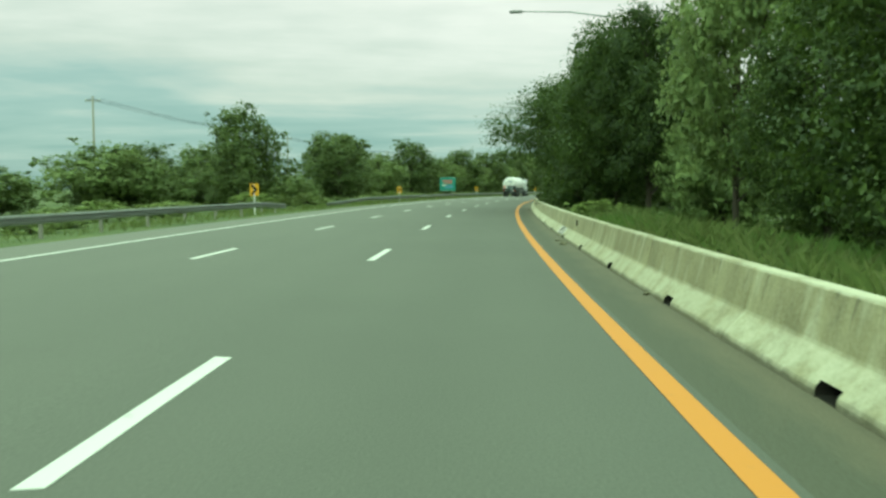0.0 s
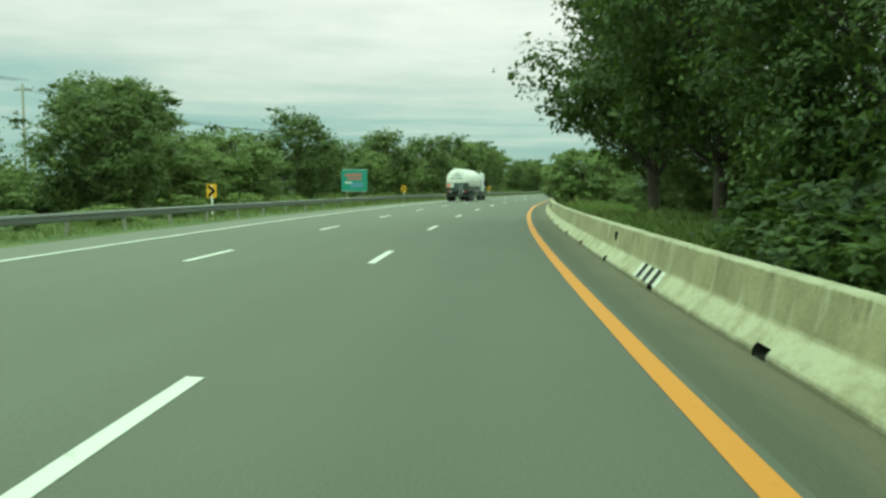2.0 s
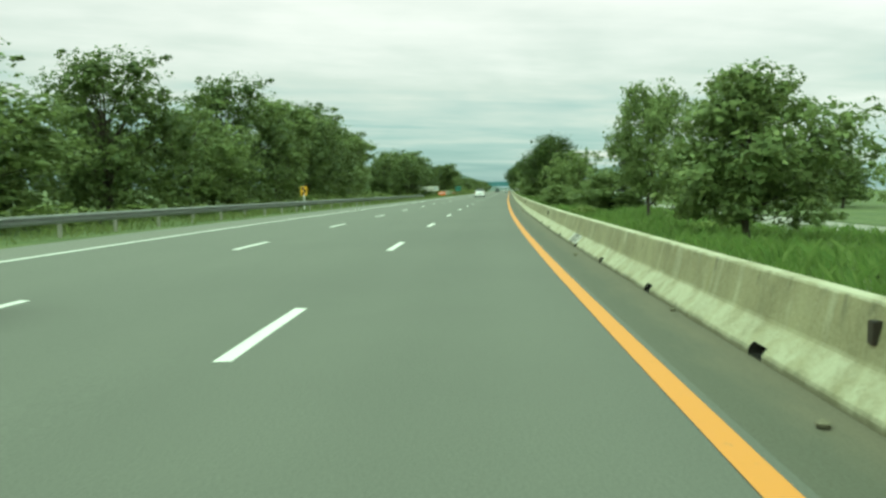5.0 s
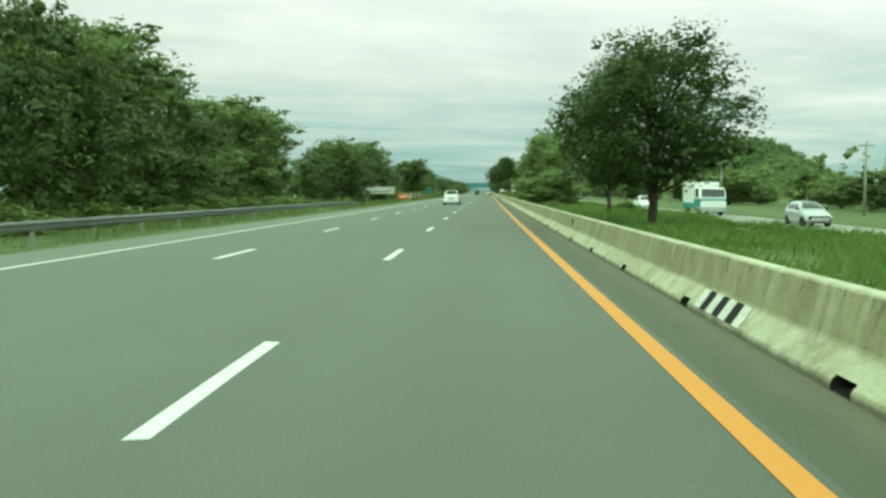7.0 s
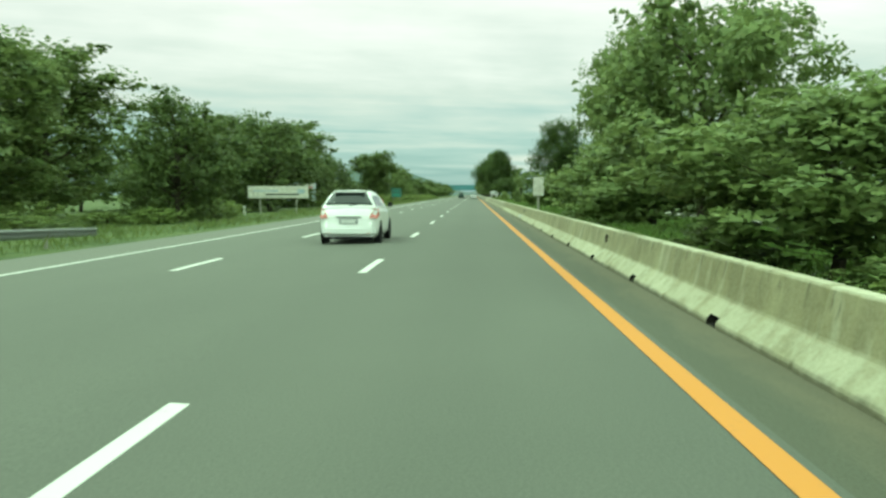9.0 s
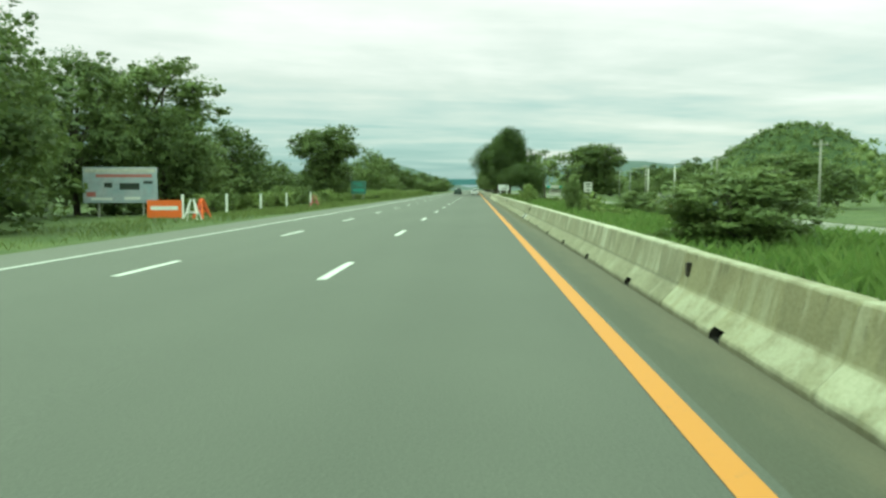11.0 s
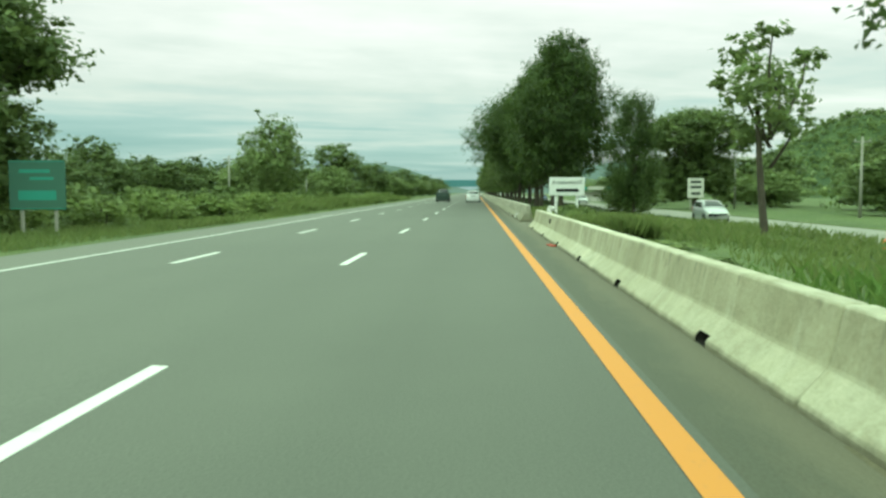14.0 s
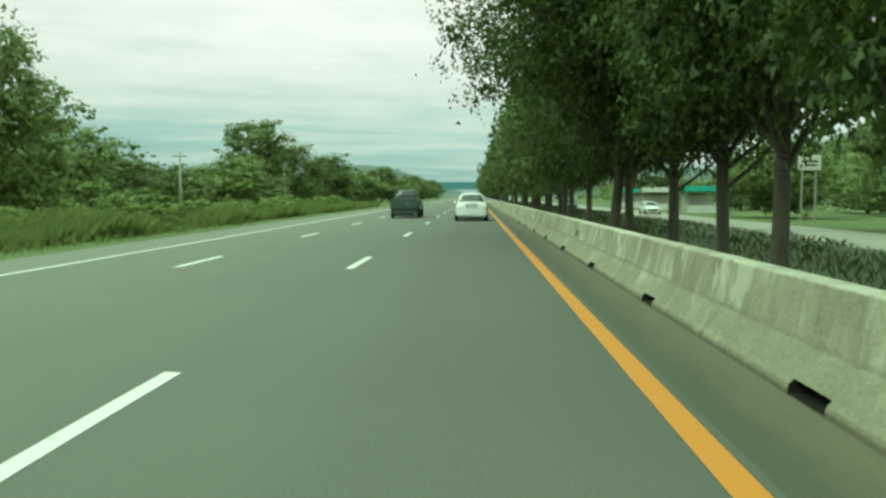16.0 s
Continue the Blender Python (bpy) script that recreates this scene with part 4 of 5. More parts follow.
for i in range(24):
    s = 506 + i * 5.2 + grow.uniform(-2, 2)
    plant("bush", s, -17.8 - grow.uniform(0, 3.5), grow.uniform(3.0, 4.8), grow.uniform(4.4, 6.4), group="scrub on the outer roadside")
for i in range(8):
    plant("scrub", 308 + i * 4.4, 3.9 + grow.uniform(-0.6, 0.9), grow.uniform(1.8, 2.8), 4.2, group="low growth in the median")
for i in range(30):
    plant("row_a", 465 + i * 8 + grow.uniform(-2, 2), -40 - grow.uniform(0, 10), grow.uniform(5, 7.2), 11, group="trees on the outer roadside")
for i in range(17):
    plant(("left_a", "scrub")[i % 2], 90 + i * 5.5 + grow.uniform(-2, 2), -32 - grow.uniform(0, 8), grow.uniform(4.6, 6.4), 8, group="trees on the outer roadside")
for i in range(9):
    plant(("scrub", "bush")[i % 3 == 2], 322 + i * 5 + grow.uniform(-1.5, 1.5), -25 - grow.uniform(0, 4), grow.uniform(3.4, 5.2), 7, group="scrub on the outer roadside")
brush = random.Random(77)
for i in range(46):
    at = 424 + i * 2.3 + brush.uniform(-1, 1)
    plant(("bush", "scrub")[i % 3 == 0], at, -20.8 - brush.uniform(0, 5.5), brush.uniform(3.0, 4.8) * (1.0 if i % 3 else 1.9), brush.uniform(4.0, 6.0), turn=brush.uniform(0, 360), group="scrub on the outer roadside")
# beyond the opposite carriageway
for i in range(40):
    s = 130 + i * 15 + grow.uniform(-4, 4)
    far_side = 1.4 if s > 530 else 1.0
    plant(("left_a", "row_a", "left_c")[i % 3], s, 38 + grow.uniform(0, 16), grow.uniform(4.5, 7.5) * far_side, 9 * far_side ** 0.6, group="trees beyond the opposite carriageway")
plant("umbrella", 562, 28, 14, 12, group="trees beyond the opposite carriageway")
plant("left_a", 596, 30, 11, 12, group="trees beyond the opposite carriageway")


# distant woods close both sides
def far_wood(name, seed, side, s0, s1, high, mat, near=62, deep=84):
    r = random.Random(seed)
    spots, radii = [], []
    s = s0
    while s < s1:
        d = side * r.uniform(near, deep)
        z = verge_z(s, d)
        top = high * r.uniform(0.6, 1.15)
        for k in range(3):
            spots.append(tuple(road(s + r.uniform(-2, 2), d + r.uniform(-3, 3), z + top * (0.25 + 0.3 * k))))
            radii.append(r.uniform(1.8, 3.0))
        s += 3.2
    return new(name, leaves_mesh(name, spots, radii, 20 * len(spots), 0.6, mat, seed, simple=True))


tagged(far_wood("far_wood", 41, -1, 20, 900, 7.0, "leaf_mid"), "distant line of woodland beyond the scrub", "woodland", kind="stuff")
tagged(far_wood("far_wood", 42, 1, 40, 900, 8.0, "leaf_mid", 44, 62), "distant line of woodland beyond the far carriageway", "woodland", kind="stuff")


# ---- grass ----
def blades(name, count, s0, s1, d0, d1, tall, seed, mat="grass", wide=1.0):
    r = np.random.default_rng(seed)
    s = r.uniform(s0, s1, count)
    d = d0 + (d1 - d0) * r.uniform(0, 1, count)
    patch = np.array([noise.noise(Vector((a * 0.12, b * 0.35, seed))) for a, b in zip(s, d)])
    ok = patch > -0.25 + 0.3 * r.uniform(-1, 1, count)
    s, d, patch = s[ok], d[ok], patch[ok]
    h = np.interp(s, RS, RH)
    x, y = np.interp(s, RS, RX) + d * np.cos(h), np.interp(s, RS, RY) - d * np.sin(h)
    secs = [verge(float(v)) for v in np.arange(s0, s1 + 5, 5)]
    z = np.array([np.interp(b, [p[0] for p in secs[int((a - s0) / 5)]], [p[1] for p in secs[int((a - s0) / 5)]]) for a, b in zip(s, d)])
    n = len(s)
    base = np.stack([x, y, z - 0.03], 1)
    ang = r.uniform(0, 6.283, n)
    w = r.uniform(0.005, 0.014, n) * wide
    side = np.stack([np.cos(ang) * w, np.sin(ang) * w, np.zeros(n)], 1)
    high = tall * r.uniform(0.35, 1.1, n) * (1 + 0.9 * np.clip(patch, -0.6, 0.6))
    lean = r.normal(0, 0.35, (n, 2)) * high[:, None]
    tip = base + np.stack([lean[:, 0], lean[:, 1], high], 1)
    mid = base + np.stack([lean[:, 0] * 0.3, lean[:, 1] * 0.3, high * 0.6], 1)
    verts = np.stack([base - side, base + side, mid + side * 0.6, tip], 1).reshape(-1, 3)
    me = bpy.data.meshes.new(name)
    idx = np.arange(n * 4).reshape(-1, 4)
    tri = np.concatenate([idx[:, [0, 1, 2]], idx[:, [0, 2, 3]]], 1).reshape(-1)
    me.vertices.add(n * 4)
    me.vertices.foreach_set("co", verts.ravel())
    me.loops.add(n * 6)
    me.loops.foreach_set("vertex_index", tri)
    me.polygons.add(n * 2)
    me.polygons.foreach_set("loop_start", np.arange(0, n * 6, 3))
    me.update(calc_edges=True)
    me.materials.append(M[mat])
    return new(name, me)


tagged(blades("grass", 102000, 0, 464, 1.85, 6.5, 0.44, 5, "median_grass", 1.7), "rough bright green grass growing behind the concrete barrier", "grass", kind="stuff")
tagged(blades("grass", 118000, 0, 456, 6.0, 13.8, 0.48, 9, "median_grass", 2.0), "tall green grass across the median", "grass", kind="stuff")
tagged(blades("grass", 14000, 452, 506, 4.5, 13.8, 0.40, 16, "grass", 2.0), "dull dry green grass across the median", "grass", kind="stuff")
# the shade under the trees is carried by the dark colours of these two
tagged(blades("grass", 30000, 500, 700, 1.9, 13.6, 0.3, 10, "shade_toned_grass"), "thin grass coloured dark for the shade of the tree row", "grass", kind="stuff")
tagged(mesh_object("ground", strip(lambda s: [(2.3 + 0.5 * noise.noise(Vector((s * 0.3, 0, 0))), -0.02 + 0.12 * noise.noise(Vector((s * 0.05, 3.0, 0)))), (5.5, -0.14 + 0.12 * noise.noise(Vector((s * 0.05, 3.0, 0)))), (9, -0.30 + 0.12 * noise.noise(Vector((s * 0.05, 3.0, 0)))), (12.2 + noise.noise(Vector((s * 0.2, 5, 0))), -0.46)], 508, 760, 1.0), "shaded_ground"), "ground sheet with the shade of the tree row put into its dark colour", "ground", kind="structure")
tagged(blades("grass", 30000, 0, 560, -22, -14.0, 0.38, 6), "rough green grass on the outer verge", "grass", kind="stuff")
tagged(blades("grass", 50000, 512, 640, -20.6, -16.2, 0.85, 14, "grass", 2.6), "tall pale green grass before the scrub on the outer verge", "grass", kind="stuff")
tagged(blades("grass", 30000, 415, 515, -21.0, -14.5, 0.28, 15, "grass", 2.2), "short pale green grass on the outer verge", "grass", kind="stuff")
tagged(blades("grass", 22000, 477, 496, 1.7, 4.6, 0.55, 7), "tall weeds in the gap between the barriers", "weeds", kind="stuff")
tagged(blades("grass", 20000, 0, 130, 1.8, 5.0, 0.6, 8), "tall weeds under the median trees", "weeds", kind="stuff")


# ---- hills and the far gantry ----
def mound(s, d, rx, ry, high, seed):
    c = road(s, d, -2.5)
    n = 40
    bm = bmesh.new()
    grid = []
    for i in range(n + 1):
        row = []
        for j in range(n + 1):
            u, v = i / n * 2 - 1, j / n * 2 - 1
            r = min(1.0, math.hypot(u, v))
            z = high * (math.cos(r * math.pi) * 0.5 + 0.5) ** 1.15 * (1 + 0.18 * noise.noise(Vector((u * 2.2, v * 2.2, seed))))
            row.append(bm.verts.new((c.x + u * rx, c.y + v * ry, c.z + z + (0.8 * noise.noise(Vector((u * 9, v * 9, seed))) if r < 0.95 else -1))))
        grid.append(row)
    for i in range(n):
        for j in range(n):
            bm.faces.new((grid[i][j], grid[i + 1][j], grid[i + 1][j + 1], grid[i][j + 1]))
    return bm


hill_bm = mound(890, 204, 112, 112, 42, 2.0)
hill_pts = [tuple(v.co) for v in hill_bm.verts if v.co.z > 0]
hill = tagged(mesh_object("hill", hill_bm, "hill", smooth=True), "low rounded hill covered in green woodland", "hill", kind="structure")
pick = random.Random(8)
spots = [(x + pick.uniform(-3, 3), y + pick.uniform(-3, 3), z + pick.uniform(0, 1.5)) for x, y, z in hill_pts for _ in range(2)]
me = leaves_mesh("hill_wood", spots, [pick.uniform(1.8, 4.0) for _ in spots], 52000, 1.15, "leaf_mid", 31, simple=True)
tagged(new("hill_wood", me), "green woodland covering the hillside", "woodland", kind="stuff")
tagged(mesh_object("far_ridge", mound(1500, -150, 190, 260, 40, 5.0), "far", smooth=True), "ridge far down the road with distance haze put into its blue-green colour", "hill", kind="structure")
tagged(mesh_object("far_ridge", mound(1900, 300, 420, 420, 55, 7.0), "far", smooth=True), "ridge far beyond the trees with distance haze put into its blue-green colour", "hill", kind="structure")

gantry = thing("overhead_gantry", "distant blue-grey overhead gantry spanning the road", "gantry", road_pose(1000, -11, -0.3))
part("panel", boxed((-12, 12), (-0.5, 0.5), (4.9, 9.4), 0.05), "gantry", gantry)
for x in (-12.6, 12.6):
    part("column", boxed((x - 0.5, x + 0.5), (-0.5, 0.5), (-0.6, 9.0), 0.05), "post", gantry)


# ---- road signs ----
def chevron_sign(s, d, turn=0):
    ob = thing("chevron_sign", "yellow chevron bend sign on a white post", "road sign", road_pose(s, d, verge_z(s, d), turn), "chevron signs on the bend")
    part("post", tube(bmesh.new(), (0, 0.03, -0.4), (0, 0.03, 2.0), 0.055, n=10), "white", ob)
    part("panel", boxed((-0.3, 0.3), (-0.015, 0.015), (1.25, 2.05), 0.012), "sign_yellow", ob)
    bm = bmesh.new()
    for a, b in (((-0.16, 1.92), (0.14, 1.65)), ((0.14, 1.65), (-0.16, 1.38))):
        m = Matrix.Translation(((a[0] + b[0]) / 2, -0.022, (a[1] + b[1]) / 2)) @ Matrix.Rotation(-math.atan2(b[1] - a[1], b[0] - a[0]), 4, "Y")
        box(bm, (-0.24, 0.24), (-0.003, 0.003), (-0.075, 0.075), m=m)
    part("arrow", bm, "black", ob, "black chevron")
    return ob


for s, d in ((71.8, -17.2), (126, -18.4), (178, -18.0), (243, -17.8)):
    chevron_sign(s, d)


def board_sign(name, label, s, d, width, low, high, mat, turn=0, legs=2, bars=(), rim=None):
    """A flat board on posts. bars: (x, z, width, height, material) on its face towards the traffic."""
    ob = thing(name, label, "road sign", road_pose(s, d, verge_z(s, d), turn))
    part("panel", boxed((-width / 2, width / 2), (-0.03, 0.03), (low, high), 0.02), mat, ob)
    if rim:
        for z in (low + 0.03, high - 0.06):
            part("border", boxed((-width / 2 + 0.03, width / 2 - 0.03), (-0.036, -0.03), (z, z + 0.03)), rim, ob)
    for i in range(legs):
        x = 0 if legs == 1 else -width * 0.3 + i * width * 0.6
        part("post", boxed((x - 0.06, x + 0.06), (0.03, 0.15), (-0.4, high - 0.1), 0.01), "white" if mat == "white" else "post", ob)
    for x, z, w, h, m in bars:
        part("lettering", boxed((x - w / 2, x + w / 2), (-0.04, -0.031), (z - h / 2, z + h / 2)), m, ob)
    return ob


board_sign("billboard", "green roadside board with faded red and blue print", 169, -21.5, 3.0, 1.5, 4.0, "green_sign", rim="white",
           bars=[(-0.1, 3.35, 1.9, 0.28, "pink"), (0.05, 2.95, 1.6, 0.22, "pink"), (0.25, 2.25, 1.5, 0.5, "blue_print"), (-0.7, 2.5, 0.8, 0.18, "white")])
board_sign("road_sign", "dull green direction sign beside the scrub", 485, -19.3, 2.4, 1.15, 3.2, "dull_green", rim="green_sign",
           bars=[(-0.1, 2.75, 1.3, 0.14, "green_sign"), (0.2, 2.45, 1.0, 0.12, "green_sign"), (0.0, 1.75, 1.6, 0.4, "green_sign")])
board_sign("billboard", "long low pale board on two white legs", 374, -20.1, 5.8, 1.5, 2.65, "old_white", bars=[(-1.2, 2.2, 2.4, 0.16, "print_pale"), (0.4, 1.85, 3.2, 0.14, "chassis"), (2.2, 2.15, 0.7, 0.4, "print_pale")])
board_sign("billboard", "wide billboard with faded pale blue print on low legs", 420, -28.2, 5.6, 1.05, 3.75, "print_pale", turn=4,
           bars=[(0, 3.5, 5.3, 0.3, "old_white"), (0.3, 3.1, 4.2, 0.22, "pink"), (0.7, 2.3, 1.5, 0.5, "chassis"), (-0.9, 2.4, 0.6, 0.35, "chassis"), (2.1, 2.6, 0.7, 0.2, "chassis"), (-1.4, 1.35, 1.6, 0.2, "white"), (0.9, 1.4, 1.2, 0.22, "white"), (-2.2, 1.7, 0.7, 0.35, "pink")])
board_sign("billboard", "orange and white printed board leaning by the billboard", 404.5, -18.9, 1.9, 0.25, 1.25, "orange", turn=10, bars=[(0, 0.8, 1.5, 0.22, "white")])
board_sign("road_sign", "narrow weathered grey-white sign on a single post", 343.5, 2.1, 0.6, 1.35, 2.4, "old_white", legs=1)
board_sign("road_sign", "tall white sign with dark bars across the median", 549, 24.6, 1.9, 1.5, 3.8, "old_white", bars=[(0, 3.35, 1.2, 0.3, "chassis"), (0, 2.75, 1.3, 0.3, "chassis"), (0, 2.0, 1.1, 0.3, "chassis")])

# the white sign with a black arrow
arrow = board_sign("direction_sign", "white sign with dark lettering and a black arrow", 491.8, 3.3, 1.74, 1.24, 2.12, "white", turn=6)
words = bpy.data.curves.new("lettering", "FONT")
words.body, words.align_x, words.size, words.extrude, words.offset = "ด่านตรวจพยุหะคีรี", "CENTER", 0.27, 0.004, 0.001
words_ob = new("lettering", words)
bpy.context.view_layer.update()
words_me = bpy.data.meshes.new_from_object(words_ob.evaluated_get(bpy.context.evaluated_depsgraph_get()))
bpy.data.objects.remove(words_ob)
low_x, high_x = min(v.co.x for v in words_me.vertices), max(v.co.x for v in words_me.vertices)
words_me.transform(pose(0, -0.036, 1.80, 90) @ Matrix.Diagonal((1.46 / (high_x - low_x), 0.85, 1, 1)) @ Matrix.Translation((-(low_x + high_x) / 2, 0, 0)))
words_me.materials.clear()
words_me.materials.append(M["chassis"])
lettering = new("lettering", words_me)
lettering.parent = arrow
tagged(lettering, "dark green lettering")
bm = bmesh.new()
box(bm, (-0.53, 0.48), (-0.041, -0.031), (1.42, 1.57))
tip = [bm.verts.new(p) for p in ((0.47, -0.042, 1.375), (0.47, -0.042, 1.615), (0.62, -0.042, 1.495), (0.47, -0.031, 1.375), (0.47, -0.031, 1.615), (0.62, -0.031, 1.495))]
for f in ((0, 2, 1), (0, 3, 5, 2), (2, 5, 4, 1)):
    bm.faces.new([tip[i] for i in f])
part("arrow", bm, "black", arrow, "black arrow")


def bollard(s, d, m):
    ob = thing("bollard", "white pipe bollard with a red band in the weeds", "bollard", road_pose(s, d, verge_z(s, d), m), "bollards in the barrier gap")
    bm = bmesh.new()
    tube(bm, (0, 0, -0.3), (0, 0, 0.66), 0.06)
    tube(bm, (0, 0, 0.64), (0.08, 0, 0.73), 0.06)
    tube(bm, (0.06, 0, 0.72), (0.24, 0, 0.69), 0.058)
    tube(bm, (0.22, 0, 0.70), (0.26, 0, 0.4), 0.055)
    part("pipe", bm, "old_white", ob, smooth=True)
    part("band", tube(bmesh.new(), (0, 0, 0.30), (0, 0, 0.50), 0.064), "rust_red", ob, "red reflective band")
    return ob


for kind, s, d, h, w in (("scrub", 490.7, 2.9, 2.6, 2.6), ("bush", 489.9, 2.65, 1.5, 1.7), ("scrub", 489.2, 3.1, 2.8, 2.7), ("scrub", 488.5, 2.6, 2.2, 2.2), ("bush", 488.0, 3.2, 1.7, 1.9), ("scrub", 487.3, 2.8, 2.3, 2.4),
                         ("scrub", 491.4, 3.5, 3.4, 2.8), ("bush", 486.4, 3.1, 1.5, 1.8), ("scrub", 490.2, 3.8, 3.0, 2.8), ("scrub", 489.6, 1.95, 1.5, 1.5), ("bush", 488.4, 1.98, 0.85, 1.1), ("scrub", 490.3, 2.0, 1.9, 1.6)):
    plant(kind, s, d, h, w, turn=s * 97 % 360, group="weeds in the barrier gap")
for s, d, m in ((490.6, 2.3, 0), (489.5, 2.3, 15), (487.2, 2.1, -10)):
    bollard(s, d, m)
tagged(mesh_object("dirt_patch", strip(lambda s: [(1.46 + 0.22 * noise.noise(Vector((s * 1.1, 0, 0))) + 0.16 * noise.noise(Vector((s * 4.3, 2, 0))), 0.004), (1.76, 0.008), (2.1 + 0.5 * noise.noise(Vector((s * 1.3, 4, 0))), -0.045)], 483.6, 489.8, 0.05), "dirt"), "bare gravelly dirt in the barrier gap", "dirt", kind="structure")


board_sign("road_sign", "pale sign on posts beyond the opposite carriageway", 578, 25.2, 1.8, 4.2, 5.4, "old_white", bars=[(0, 4.9, 1.3, 0.16, "chassis"), (0.1, 4.6, 1.0, 0.14, "chassis")])


def stall(s, d, wide, roof_mat, label):
    """A roadside stall: four posts, a counter and a sloping sheet roof."""
    ob = thing("market_stall", label, "stall", road_pose(s, d, verge_z(s, d), 0), "stalls by the opposite carriageway")
    for x in (-wide / 2, wide / 2):
        for y in (-1.4, 1.4):
            part("post", tube(bmesh.new(), (x, y, -0.2), (x, y, 2.7 - y * 0.2), 0.05, n=8), "post", ob)
    part("counter", boxed((-wide * 0.45, wide * 0.45), (-1.3, -0.7), (0.0, 0.95), 0.03), "old_white", ob)
    part("back_wall", boxed((-wide * 0.48, wide * 0.48), (1.3, 1.36), (0.0, 2.3), 0.01), "old_white", ob)
    bm = loft([[(-wide * 0.58, y, 3.0 - y * 0.2), (wide * 0.58, y, 3.0 - y * 0.2), (wide * 0.58, y, 3.05 - y * 0.2), (-wide * 0.58, y, 3.05 - y * 0.2)] for y in (-1.9, 1.8)])
    part("roof", bm, roof_mat, ob)
    part("valance", boxed((-wide * 0.58, wide * 0.58), (-1.93, -1.9), (2.75, 3.36), 0.005), roof_mat, ob)


stall(618, 27.5, 4.2, "teal", "roadside stall with a teal sheet roof")
stall(640, 27.0, 4.8, "old_white", "roadside stall with a faded white roof")
stall(663, 27.5, 4.4, "teal", "small stall with a teal awning beside the road")


# ---- poles, posts and wires ----
def power_pole(s, d, high, label, group):
    ob = thing("utility_pole", label, "utility pole", road_pose(s, d, verge_z(s, d)), group)
    part("pole", tube(bmesh.new(), (0, 0, -0.6), (0, 0, high), 0.14, 0.09, 10), "post", ob, smooth=True)
    part("crossarm", boxed((-0.75, 0.75), (-0.05, 0.05), (high - 0.5, high - 0.38), 0.01), "post", ob)
    for x in (-0.65, 0.0, 0.65):
        part("insulator", tube(bmesh.new(), (x, 0, high - 0.39), (x, 0, high - 0.2), 0.04, 0.025, 8), "white", ob)
    return ob


def wires(points, label):
    bm = bmesh.new()
    for off in (-0.65, 0.0, 0.65):
        for a, b in zip(points, points[1:]):
            last = None
            for i in range(9):
                t = i / 8
                p = road(a[0] + (b[0] - a[0]) * t, a[1] + off, a[2] - 0.22 - 0.6 * 4 * t * (1 - t))
                if last is not None:
                    tube(bm, last, p, 0.014, n=4)
                last = p
    return tagged(mesh_object("power_line", bm, "black"), label, "power line")


left_poles = [(92, -40, 10.0), (140, -40, 9.5), (188, -40, 9.5), (236, -41, 9.5)]
for s, d, h in left_poles:
    power_pole(s, d, h - verge_z(s, d), "weathered concrete utility pole behind the scrub", "utility poles")
wires(left_poles, "thin black power lines strung between utility poles")
late_poles = [(547, -30, 5.6), (591, -30, 5.6), (635, -30, 5.6), (680, -30, 5.6)]
for s, d, h in late_poles:
    power_pole(s, d, h - verge_z(s, d), "short grey utility pole in the scrub", "utility poles")
for i in range(11):
    s = 190 + i * 42
    power_pole(s, 33 + (i % 2) * 2, 7.2, "pale concrete utility pole beyond the opposite carriageway", "poles beyond the carriageway")


def street_lamp(s, d, turn, high, reach, label):
    ob = thing("street_lamp", label, "street lamp", road_pose(s, d, verge_z(s, d), turn), "street lamps")
    part("pole", tube(bmesh.new(), (0, 0, -0.5), (0, 0, high), 0.09, 0.055, 10), "steel", ob, smooth=True)
    bm = tube(bmesh.new(), (0, 0, high - 0.02), (-reach * 0.5, 0, high + 0.35), 0.04, 0.035, 8)
    tube(bm, (-reach * 0.5, 0, high + 0.35), (-reach, 0, high + 0.42), 0.035, 0.03, 8)
    part("arm", bm, "steel", ob, smooth=True)
    part("lamp_head", boxed((-reach - 0.7, -reach + 0.05), (-0.14, 0.14), (high + 0.34, high + 0.48), 0.05), "steel", ob)
    return ob


street_lamp(65, 5.4, 0, 10.7, 5.2, "tall steel street lamp half hidden by trees")
street_lamp(505, 26, 180, 5.5, 1.2, "short steel street lamp beyond the opposite carriageway")
for s, h in ((468.4, 5.2), (485, 5.2)):
    post = tagged(mesh_object("boundary_post", tube(bmesh.new(), (0, 0, -0.4), (0, 0, h), 0.11, 0.09, 10), "old_white", smooth=True), "tall whitewashed round post beyond the opposite carriageway", "post", "tall white posts")
    post.matrix_basis = road_pose(s, 25.0, verge_z(s, 25.0))
street_lamp(455, 26, 180, 5.5, 1.2, "short steel street lamp beyond the opposite carriageway")

for s in (408.5, 417.5, 427, 436.5, 448):
    post = tagged(mesh_object("boundary_post", boxed((-0.07, 0.07), (-0.07, 0.07), (-0.4, 1.55), 0.012), "white"), "whitewashed concrete boundary post on the verge", "post", "boundary posts")
    post.matrix_basis = road_pose(s, -19.3, verge_z(s, -19.3))
marker = tagged(mesh_object("marker_post", boxed((-0.09, 0.09), (-0.09, 0.09), (-0.3, 0.85), 0.02), "white"), "short white kilometre marker post", "post")
marker.matrix_basis = road_pose(372, -22.8, verge_z(372, -22.8))


